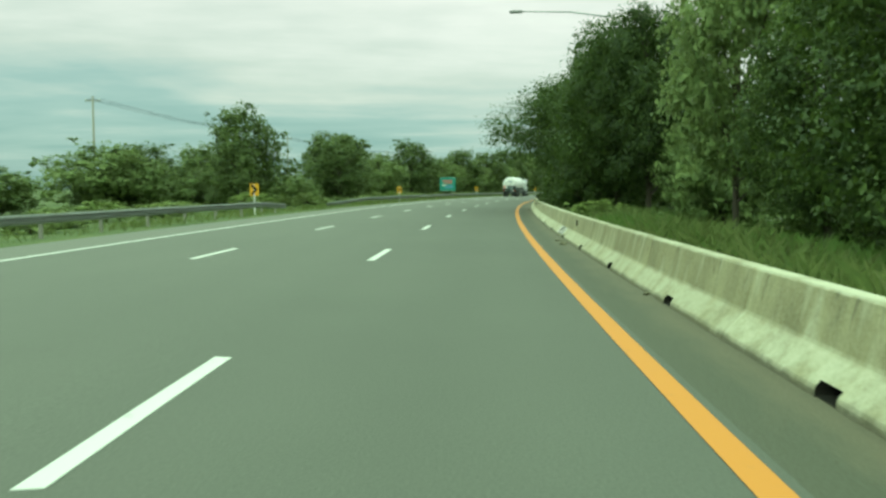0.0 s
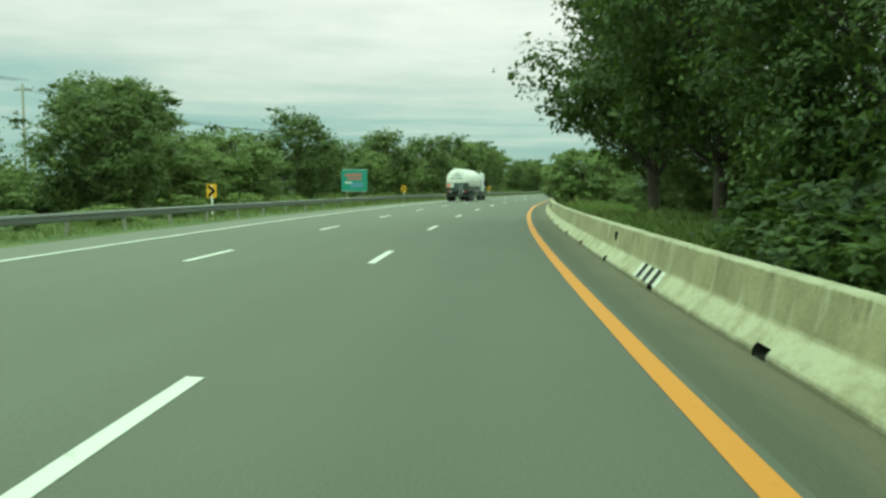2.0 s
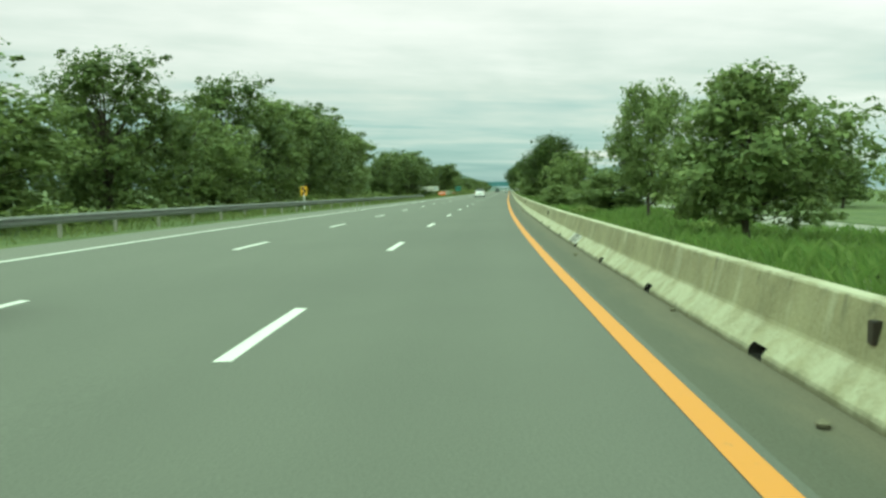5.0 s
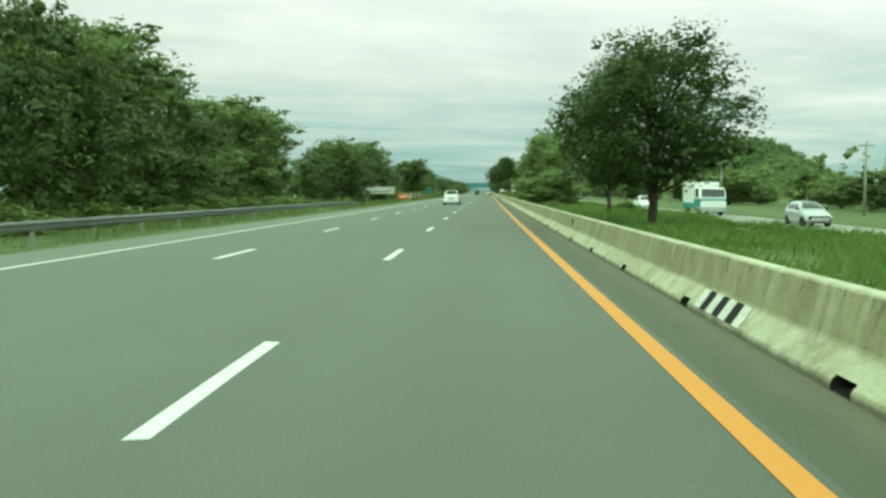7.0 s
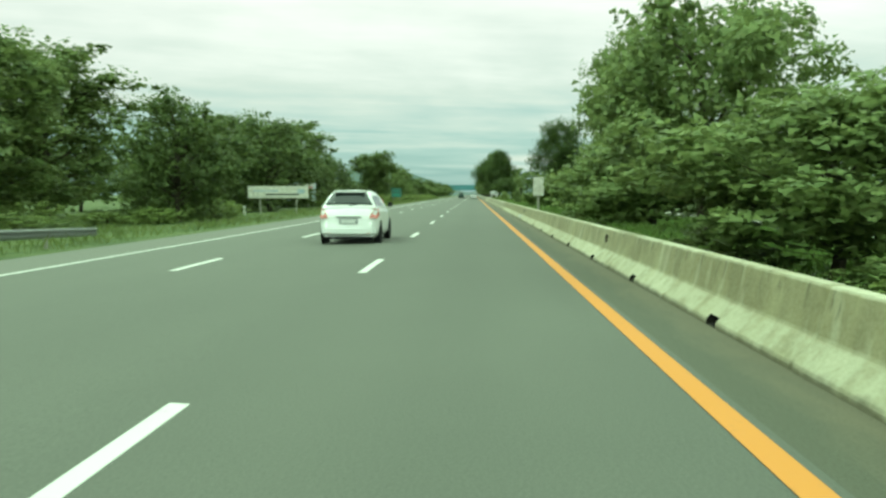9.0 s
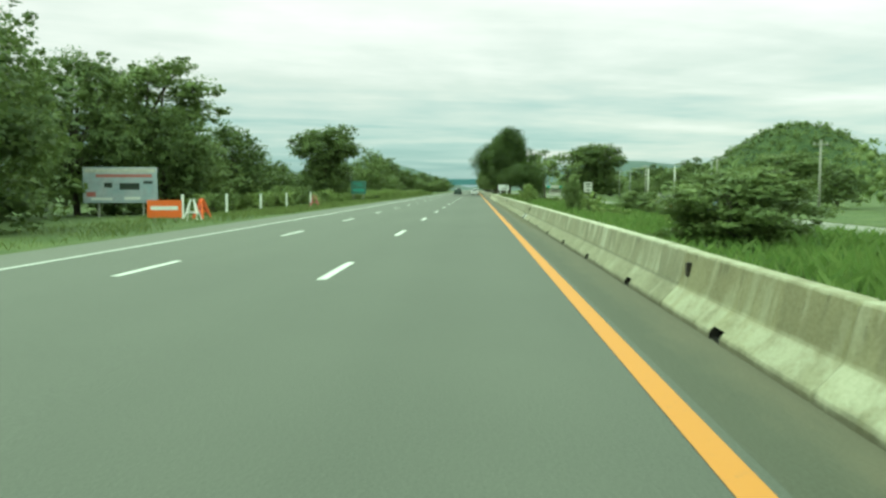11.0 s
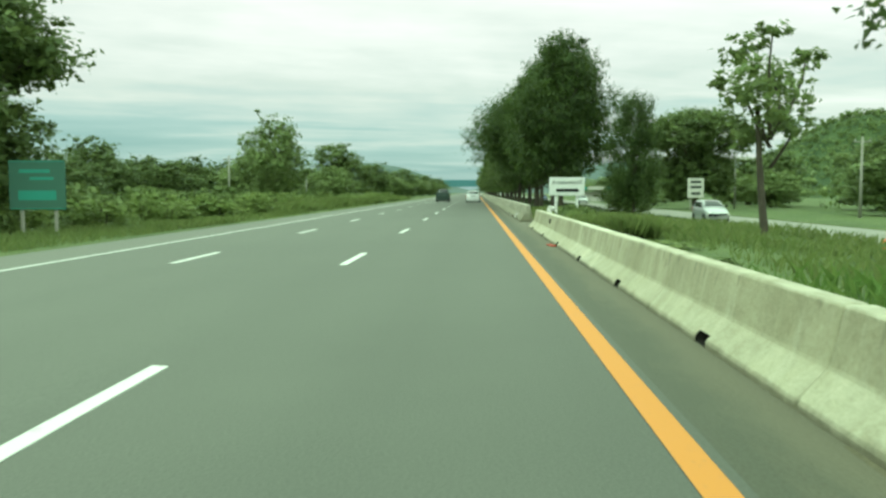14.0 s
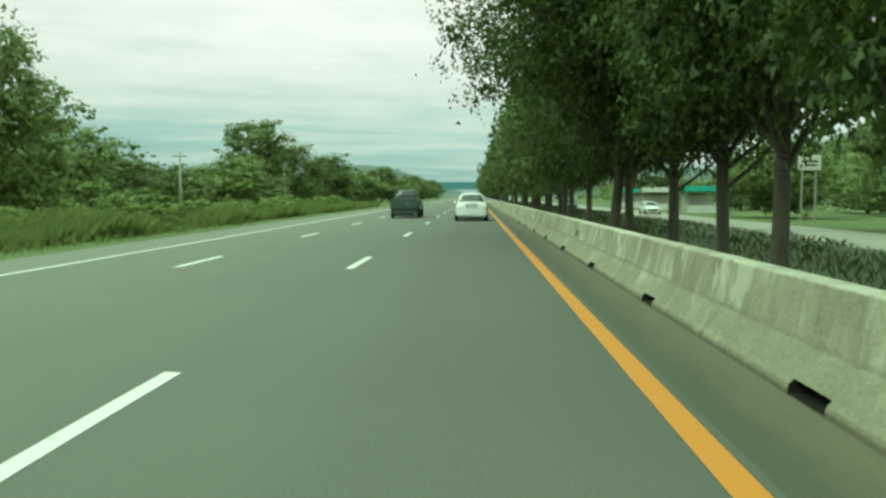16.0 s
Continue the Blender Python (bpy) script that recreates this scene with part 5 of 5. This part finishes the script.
def a_frame(s, d, mat, label, turn=0):
    ob = thing("trestle", label, "trestle", road_pose(s, d, verge_z(s, d), turn))
    bm = bmesh.new()
    for y in (-0.35, 0.35):
        tube(bm, (-0.45, y, -0.05), (-0.08, 0, 1.25), 0.05, n=8)
        tube(bm, (0.45, y, -0.05), (0.08, 0, 1.25), 0.05, n=8)
    part("legs", bm, mat, ob)
    part("crossbar", boxed((-0.33, 0.33), (-0.03, 0.03), (0.42, 0.54), 0.01), mat, ob)
    return ob


a_frame(406.5, -18.0, "white", "white-painted A-shaped timber trestle on the verge")
a_frame(444.5, -18.2, "pink", "faded red weathered A-shaped trestle on the verge")
for s, d, mat in ((409.5, -18.4, "orange"), (411, -19.0, "red")):
    a_frame(s, d, mat, "orange trestle standing on the grass verge", 70)


def plastic_barrier(s, d, turn):
    ob = thing("traffic_barrier", "orange plastic traffic barrier by the opposite carriageway", "traffic barrier", road_pose(s, d, verge_z(s, d), turn), "orange barriers")
    sec = [(-0.3, 0), (-0.3, 0.12), (-0.1, 0.4), (-0.08, 0.85), (0.08, 0.85), (0.1, 0.4), (0.3, 0.12), (0.3, 0)]
    part("shell", loft([[(x, y, z) for x, z in sec] for y in (-0.6, 0.6)]), "orange", ob)
    part("band", boxed((-0.11, 0.11), (-0.5, 0.5), (0.5, 0.66), 0.01), "white", ob)
    return ob


for s, d in ((414, 12.2), (417, 12.3), (421, 12.2), (425, 12.4), (478, 12.3)):
    plastic_barrier(s, d, 4)
# litter and stones at the barrier's foot
stones = random.Random(17)
for i in range(26):
    s = (39.4 + stones.uniform(0, 1.8)) if i < 8 else stones.uniform(24, 520)
    bm = bmesh.new()
    bmesh.ops.create_icosphere(bm, subdivisions=1, radius=stones.uniform(0.035, 0.08) if i < 8 else stones.uniform(0.03, 0.07))
    for v in bm.verts:
        v.co *= stones.uniform(0.7, 1.25)
        v.co.z *= 0.6
    ob = tagged(mesh_object("stone", bm, "concrete"), "loose grey stone at the foot of the barrier", "stone", "loose stones")
    ob.matrix_basis = road_pose(s, stones.uniform(0.6, 0.85), 0.02)
rag = tagged(mesh_object("rag", boxed((-0.07, 0.07), (-0.24, 0.24), (0.0, 0.03), 0.012), "red"), "crumpled red rag on the hard shoulder", "rag")
rag.matrix_basis = road_pose(472.5, 0.80, 0.004, 12)


# ---- vehicles ----
def wheel(car, x, y, r, w, rim=True):
    s = 1 if x > 0 else -1
    tyre_bm = bmesh.new()
    prof = [(r * 0.62, -w / 2), (r * 0.93, -w / 2), (r, -w / 2 + 0.03), (r, w / 2 - 0.03), (r * 0.93, w / 2), (r * 0.62, w / 2)]
    rings = []
    for k in range(20):
        a = k / 20 * 6.28318
        rings.append([(x + o, y + math.cos(a) * q, r + math.sin(a) * q) for q, o in prof])
    tyre_bm = loft(rings + [rings[0]], closed=True, caps=False)
    wh = part("wheel", tyre_bm, "tyre", car, "black rubber wheel", True)
    part("rim", tube(bmesh.new(), (x - s * 0.02, y, r), (x + s * (w / 2 - 0.015), y, r), r * 0.64, r * 0.6, 16), "rim" if rim else "chassis", wh)
    return wh


def car(label, m, paint, length=3.9, width=1.69, height=1.5, shape="hatch", lights="lamp_pale"):
    """A car with its tail at y = 0 and its nose at y = length."""
    ob = thing("car", label, "car", m)
    w = width / 2
    belt, zb = height * (0.68 if shape == "hatch" else 0.62), 0.17 if shape != "pickup" else 0.4

    def lower(y, fw, zt, z0):
        half = [(0.0, z0), (w * fw * 0.86, z0), (w * fw * 0.98, z0 + 0.12), (w * fw, z0 + 0.32), (w * fw * 0.985, zt - 0.14), (w * fw * 0.93, zt - 0.02), (w * fw * 0.75, zt + 0.015), (0.0, zt + 0.03)]
        return [(x, y, z) for x, z in half] + [(-x, y, z) for x, z in reversed(half[1:-1])]
    L = length
    if shape == "hatch":
        body = [(0.0, 0.72, 0.66, 0.30), (0.03, 0.84, 0.76, 0.24), (0.09, 0.92, belt - 0.05, 0.20), (0.20, 0.97, belt + 0.02, 0.18), (0.45, 1.0, belt + 0.02, zb), (L * 0.3, 1.0, belt - 0.01, zb), (L * 0.62, 1.0, belt - 0.04, zb), (L * 0.76, 0.99, belt - 0.06, zb), (L * 0.92, 0.93, belt - 0.24, 0.25), (L * 0.98, 0.82, 0.62, 0.3), (L, 0.7, 0.55, 0.36)]
        top = [(0.10, 0.0), (0.24, 0.42), (0.40, 0.86), (0.62, 0.965), (L * 0.36, 1.0), (L * 0.50, 0.96), (L * 0.60, 0.7), (L * 0.73, 0.0)]
    elif shape == "sedan":
        body = [(0.0, 0.80, 0.80, 0.34), (0.05, 0.92, 0.92, 0.28), (0.14, 0.97, belt, 0.25), (L * 0.15, 1.0, belt + 0.01, zb), (L * 0.3, 1.0, belt, zb), (L * 0.62, 1.0, belt - 0.05, zb), (L * 0.74, 0.99, belt - 0.08, zb), (L * 0.93, 0.93, belt - 0.22, 0.25), (L * 0.985, 0.82, 0.62, 0.3), (L, 0.7, 0.55, 0.36)]
        top = [(L * 0.14, 0.05), (L * 0.27, 0.85), (L * 0.36, 0.98), (L * 0.48, 1.0), (L * 0.56, 0.94), (L * 0.62, 0.7), (L * 0.72, 0.03)]
    else:
        body = [(0.0, 0.95, belt + 0.05, 0.5), (0.05, 1.0, belt + 0.1, 0.45), (L * 0.3, 1.0, belt + 0.1, 0.42), (L * 0.62, 1.0, belt + 0.05, 0.4), (L * 0.76, 0.99, belt, 0.4), (L * 0.94, 0.94, belt - 0.12, 0.4), (L, 0.75, 0.75, 0.45)]
        top = [(L * 0.33, 0.1), (L * 0.36, 0.94), (L * 0.42, 1.0), (L * 0.52, 1.0), (L * 0.6, 0.8), (L * 0.7, 0.03)]
        belt += 0.08
    part("body", loft([lower(*b) for b in body]), paint, ob, smooth=True)

    def rise(y):
        return float(np.interp(y, [a for a, _ in top], [b for _, b in top]))

    def upper(y, f):
        z, ws = belt + (height - belt) * f, w * (0.9 - 0.21 * f)
        half = [(0.0, belt - 0.05), (w * 0.92, belt - 0.05), (w * 0.905, belt + 0.01 * f), (ws, z - 0.13 * f), (ws - 0.035 * f, z - 0.05 * f), (ws - 0.13 * f, z), (ws * 0.4, z + 0.022), (0.0, z + 0.028)]
        return [(x, y, zz) for x, zz in half] + [(-x, y, zz) for x, zz in reversed(half[1:-1])]
    part("cabin", loft([upper(y, f) for y, f in top]), paint, ob, smooth=True)

    def screen(name, y0, y1, wide, out):
        """A curved window in the sloping front or back of the cabin."""
        rings = []
        for k in range(6):
            y = y0 + (y1 - y0) * k / 5
            f = rise(y)
            z, ws = belt + (height - belt) * f, (w * (0.9 - 0.21 * f) - 0.13 * f) * wide
            rings.append([(u * ws, y + out * (0.012 + 0.01 * (1 - u * u)), z + 0.012 + 0.026 * (1 - u * u)) for u in (-1, -0.6, -0.2, 0.2, 0.6, 1)])
        bm = loft(rings, closed=False)
        bmesh.ops.solidify(bm, geom=bm.faces[:], thickness=0.006)
        part(name, bm, "glass", ob, "dark tinted window", True)

    def side_glass(sx, y0, y1):
        rings = []
        for k in range(5):
            y = y0 + (y1 - y0) * k / 4
            f = rise(y)
            z, ws = belt + (height - belt) * f, w * (0.9 - 0.21 * f)
            low, high = (w * 0.905, belt + 0.01 * f), (ws, z - 0.13 * f)
            rings.append([(sx * (low[0] + (high[0] - low[0]) * v + 0.007), y, low[1] + (high[1] - low[1]) * v) for v in (0.10, 0.55, 0.95)])
        bm = loft(rings, closed=False)
        bmesh.ops.solidify(bm, geom=bm.faces[:], thickness=0.004)
        part("side_window", bm, "glass", ob, "dark tinted window")
    mids = [y for y, f in top if f > 0.8]
    screen("rear_window", top[0][0] + (mids[0] - top[0][0]) * 0.16, mids[0] + 0.02, 0.94, -1)
    screen("windscreen", top[-1][0] - 0.08, mids[-1] - 0.02, 0.96, 1)
    for sx in (-1, 1):
        side_glass(sx, mids[0] + 0.10, L * 0.395)
        side_glass(sx, L * 0.415, mids[-1] + 0.04)
        mirror = boxed((sx * w * 1.0 if sx > 0 else -w * 1.16, w * 1.16 if sx > 0 else -w * 1.0), (L * 0.655, L * 0.70), (belt + 0.0, belt + 0.14), 0.02)
        part("mirror", mirror, "black" if shape != "sedan" else paint, ob)
        zl = belt - 0.28 if shape != "sedan" else belt - 0.26
        lamp = loft([[(sx * w * 0.70, -0.015, zl), (sx * w * 0.95, 0.035, zl - 0.02), (sx * w * 1.003, 0.30, zl + 0.06), (sx * w * 0.97, 0.30, zl + 0.25), (sx * w * 0.90, 0.07, zl + 0.26), (sx * w * 0.76, 0.03, zl + 0.12)],
                     [(sx * w * 0.66, 0.12, zl), (sx * w * 0.88, 0.12, zl - 0.02), (sx * w * 0.93, 0.30, zl + 0.06), (sx * w * 0.9, 0.30, zl + 0.25), (sx * w * 0.82, 0.2, zl + 0.26), (sx * w * 0.7, 0.16, zl + 0.12)]])
        part("tail_light", lamp, lights, ob, "red tail light")
        head = boxed((sx * w * 0.55 if sx > 0 else -w * 0.9, w * 0.9 if sx > 0 else -w * 0.55), (L * 0.955, L * 0.985), (0.58, 0.72), 0.03)
        part("headlight", head, "lamp_clear", ob, "clear headlight")
        part("reflector", boxed((sx * w * 0.66 - 0.05, sx * w * 0.66 + 0.05), (-0.075, 0.03), (0.30, 0.325), 0.006), lights, ob, "red rear reflector")
        part("door_handle", boxed((sx * w * 0.99 - 0.02, sx * w * 0.99 + 0.02), (L * 0.34, L * 0.38), (belt - 0.14, belt - 0.10), 0.008), paint, ob)
    part("bumper", boxed((-w * 0.90, w * 0.90), (-0.07, 0.2), (0.20, 0.54), 0.10), paint, ob)
    part("diffuser", boxed((-w * 0.74, w * 0.74), (-0.045, 0.1), (0.14, 0.21), 0.02), "black", ob)
    plate_z = 0.64 if shape == "hatch" else 0.78
    recess = part("plate_recess", boxed((-0.27, 0.27), (-0.012, 0.05), (plate_z - 0.08, plate_z + 0.08), 0.01), "car_silver", ob)
    part("number_plate", boxed((-0.2, 0.2), (-0.026, -0.012), (plate_z - 0.06, plate_z + 0.06), 0.004), "plate", recess)
    part("garnish", boxed((-0.36, 0.36), (-0.03, 0.04), (plate_z + 0.11, plate_z + 0.145), 0.008), "rim", ob)
    part("exhaust", tube(bmesh.new(), (-w * 0.5, -0.06, 0.21), (-w * 0.5, 0.3, 0.21), 0.035, n=12), "rim", ob)
    if shape == "hatch":
        part("spoiler", boxed((-w * 0.56, w * 0.56), (0.27, 0.56), (height - 0.055, height + 0.012), 0.02), paint, ob)
        part("wiper", tube(bmesh.new(), (0, 0.12, belt + 0.06), (0.32, 0.15, belt + 0.12), 0.012, n=6), "black", ob)
    if shape == "pickup":
        part("tailgate", boxed((-w * 0.9, w * 0.9), (-0.03, 0.03), (0.62, belt + 0.04), 0.02), paint, ob)
    r = 0.295 if shape != "pickup" else 0.37
    for sx in (-1, 1):
        for y in (L * 0.17 if shape != "pickup" else L * 0.2, L * 0.81):
            part("wheel_arch", tube(bmesh.new(), (sx * (w - 0.06), y, r + 0.02), (sx * (w + 0.004), y, r + 0.02), r + 0.05, n=20), "black", ob)
            wheel(ob, sx * (w - 0.085), y, r, 0.2)
    return ob


car("white five-door hatchback with dark tinted windows", road_pose(319.6, -5.1, lane_z(319.6, -5.1) + 0.006), "car_white")
car("white saloon car ahead in the inner lane", road_pose(555.1, -1.45, 0.006), "car_white", 4.4, 1.74, 1.47, "sedan")
car("dark green pickup truck in the middle lane", road_pose(562.0, -5.6, lane_z(562, -5.6) + 0.006), "car_dark", 5.0, 1.78, 1.72, "pickup")
for s, d, paint, shape, label, size in (
        (330.0, 16.2, "car_white", "pickup", "white pickup truck on the opposite carriageway", (5.0, 1.8, 1.75)),
        (291.0, 19.4, "car_silver", "hatch", "silver hatchback on the opposite carriageway", (4.0, 1.7, 1.55)),
        (180.0, 15.6, "car_white", "sedan", "white saloon on the opposite carriageway", (4.4, 1.75, 1.47)),
        (186.0, 19.4, "car_silver", "sedan", "silver saloon on the opposite carriageway", (4.4, 1.75, 1.47)),
        (436.0, 15.8, "car_white", "pickup", "white pickup truck stopped on the opposite carriageway", (5.0, 1.8, 1.75)),
        (437.0, 19.4, "car_blue", "pickup", "dark blue pickup truck stopped on the opposite carriageway", (5.0, 1.8, 1.9)),
        (514.0, 15.9, "car_silver", "hatch", "silver hatchback on the opposite carriageway", (4.1, 1.72, 1.6)),
        (610.0, 19.0, "car_white", "sedan", "white saloon far along the opposite carriageway", (4.4, 1.75, 1.47)),
        (660.0, 15.8, "car_blue", "sedan", "blue saloon far along the opposite carriageway", (4.4, 1.75, 1.47))):
    car(label, road_pose(s, d, -0.838, 180), paint, *size, shape)


def lorry_cab(ob, y, paint, high=2.9):
    sec = lambda yy, w, z0, z1: [(-w, yy, z0), (w, yy, z0), (w, yy, z1 - 0.15), (w - 0.15, yy, z1), (-w + 0.15, yy, z1), (-w, yy, z1 - 0.15)]
    cab = part("cab", loft([sec(y, 1.22, 0.75, high), sec(y + 1.5, 1.22, 0.75, high + 0.05), sec(y + 1.85, 1.2, 0.6, high - 0.35), sec(y + 2.15, 1.18, 0.55, 1.75), sec(y + 2.2, 1.15, 0.55, 1.1)]), paint, ob, "white lorry cab")
    part("windscreen", loft([[(-1.02, y + 1.87, 2.42), (1.02, y + 1.87, 2.42), (1.05, y + 2.15, 1.72), (-1.05, y + 2.15, 1.72)], [(-1.02, y + 1.92, 2.43), (1.02, y + 1.92, 2.43), (1.05, y + 2.2, 1.73), (-1.05, y + 2.2, 1.73)]]), "glass", cab)
    for sx in (-1, 1):
        part("side_window", boxed((sx * 1.225 - 0.01, sx * 1.225 + 0.01), (y + 0.75, y + 1.65), (1.75, 2.45), 0.004), "glass", cab)
        part("mirror", boxed((sx * 1.4 - 0.09, sx * 1.4 + 0.09), (y + 1.85, y + 1.93), (1.7, 2.35), 0.02), "black", cab)
    part("front_bumper", boxed((-1.2, 1.2), (y + 2.05, y + 2.28), (0.35, 0.75), 0.04), "car_silver", ob)
    return cab


def box_lorry(s, d):
    ob = thing("lorry", "white box lorry on the opposite carriageway", "lorry", road_pose(s, d, -0.838, 180))
    part("box_body", boxed((-1.15, 1.15), (0, 4.6), (0.95, 3.1), 0.04), "white", ob)
    part("chassis", boxed((-0.5, 0.5), (0.1, 6.4), (0.55, 0.95), 0.02), "chassis", ob)
    lorry_cab(ob, 4.75, "car_white", 2.5)
    part("green_stripe", boxed((-1.235, 1.235), (4.76, 6.93), (0.78, 1.55), 0.03), "green_sign", ob, "green lower half of the cab")
    for sx in (-1, 1):
        part("side_skirt", boxed((sx * 1.13 - 0.03, sx * 1.13 + 0.03), (0.1, 4.6), (0.62, 1.15), 0.01), "green_sign", ob, "green skirt along the box")
    for sx in (-1, 1):
        for y in (1.2, 5.9):
            wheel(ob, sx * 0.98, y, 0.42, 0.3)
    return ob


box_lorry(160, 16.0)
box_lorry(318, 19.3)


def tanker(s, d):
    ob = thing("tanker_lorry", "white articulated tanker lorry with a dark green chassis", "lorry", road_pose(s, d, lane_z(s, d) + 0.006))
    n, r, cz, y1 = 28, 1.22, 2.28, 9.6

    def hoop(y, q):
        return [(math.cos(k / n * 6.28318) * q, y, cz + math.sin(k / n * 6.28318) * q) for k in range(n)]
    part("tank", loft([hoop(0.02, 0.5), hoop(0.06, 0.95), hoop(0.14, 1.14), hoop(0.3, r), hoop(y1, r), hoop(y1 + 0.2, 1.1), hoop(y1 + 0.34, 0.7)]), "tank", ob, "white cylindrical tank", True)
    for y in (0.32, 3.2, 6.4, 9.5):
        part("tank_band", loft([hoop(y - 0.04, r + 0.012), hoop(y + 0.04, r + 0.012)], caps=False), "car_silver", ob)
    for x, z, w, h, m in ((0, 2.98, 0.16, 0.16, "pink"), (0, 2.72, 0.75, 0.08, "blue_print"), (-0.55, 2.42, 0.4, 0.06, "black"), (0.2, 2.42, 0.7, 0.06, "black")):
        part("lettering", boxed((x - w / 2, x + w / 2), (-0.01, 0.09), (z - h / 2, z + h / 2)), m, ob)
    part("rear_panel", boxed((-1.22, 1.22), (-0.12, 0.3), (0.95, 1.98), 0.05), "chassis", ob)
    part("hazard_panel", boxed((-1.15, -0.35), (-0.135, -0.12), (1.48, 1.92), 0.005), "plate", ob, "white hazard panel")
    part("hazard_plate", boxed((-1.05, -0.72), (-0.15, -0.135), (1.55, 1.82), 0.004), "orange", ob, "orange hazard plate")
    part("cabinet_door", boxed((-0.25, 0.55), (-0.14, -0.12), (1.25, 1.9), 0.006), "locker", ob)
    part("rear_bumper", boxed((-1.22, 1.22), (-0.16, 0.0), (0.5, 0.72), 0.03), "chassis", ob)
    for sx in (-1, 1):
        for k in range(3):
            part("tail_light", boxed((sx * (0.72 + k * 0.16) - 0.06, sx * (0.72 + k * 0.16) + 0.06), (-0.19, -0.12), (0.98, 1.12), 0.02), "lamp_red" if k else "lamp_clear", ob, "round rear lamp")
        part("mudflap", boxed((sx * 0.9 - 0.3, sx * 0.9 + 0.3), (0.18, 0.2), (0.25, 0.85), 0.005), "black", ob)
        part("side_guard", boxed((sx * 1.2 - 0.03, sx * 1.2 + 0.03), (4.4, 8.2), (0.95, 1.08), 0.01), "car_silver", ob)
        part("side_guard", boxed((sx * 1.2 - 0.03, sx * 1.2 + 0.03), (4.4, 8.2), (0.6, 0.7), 0.01), "car_silver", ob)
        part("side_skirt", boxed((sx * 1.15 - 0.05, sx * 1.15 + 0.05), (0.3, 9.5), (1.12, 1.62), 0.02), "chassis", ob)
        for y in (1.1, 2.4, 3.7, 9.6, 10.9, 13.9):
            wheel(ob, sx * 1.02, y, 0.5, 0.4, y > 13)
            part("mudguard", loft([[(sx * 1.02 - 0.22, y + math.cos(a) * q, 0.5 + math.sin(a) * q) for q in (0.56, 0.6) for a in ((math.pi * 0.15,) if q < 0.58 else (math.pi * 0.15,))] + [(sx * 1.02 + 0.22, y + math.cos(math.pi * 0.15) * 0.6, 0.5 + math.sin(math.pi * 0.15) * 0.6)],
                                   [(sx * 1.02 - 0.22, y, 1.06), (sx * 1.02 - 0.22, y, 1.1), (sx * 1.02 + 0.22, y, 1.1)],
                                   [(sx * 1.02 - 0.22, y - 0.5, 0.76), (sx * 1.02 - 0.22, y - 0.53, 0.78), (sx * 1.02 + 0.22, y - 0.53, 0.78)]]), "chassis", ob)
    part("frame_rail", boxed((-0.5, 0.5), (0.2, 13.0), (0.75, 1.15), 0.02), "chassis", ob)
    part("ladder", box(boxed((0.25, 0.29), (-0.16, -0.12), (0.7, 1.9)), (0.55, 0.59), (-0.16, -0.12), (0.7, 1.9)), "car_silver", ob)
    for k in range(5):
        part("rung", tube(bmesh.new(), (0.27, -0.14, 0.8 + k * 0.22), (0.57, -0.14, 0.8 + k * 0.22), 0.015, n=6), "car_silver", ob)
    lorry_cab(ob, 12.0, "car_white", 3.15)
    part("exhaust_stack", tube(bmesh.new(), (1.0, 11.75, 1.0), (1.0, 11.75, 3.35), 0.08, n=12), "rim", ob, "chrome exhaust stack", True)
    for sx in (-1, 1):
        part("cab_step", boxed((sx * 1.2 - 0.05, sx * 1.2 + 0.05), (12.05, 13.2), (0.45, 1.35), 0.03), "chassis", ob)
        part("fuel_tank", boxed((sx * 1.05 - 0.2, sx * 1.05 + 0.2), (11.6, 13.0), (0.5, 1.0), 0.08), "car_silver", ob)
    part("cab_chassis", boxed((-1.1, 1.1), (9.2, 14.2), (0.55, 0.85), 0.03), "chassis", ob)
    return ob


tanker(167.2, -9.55)
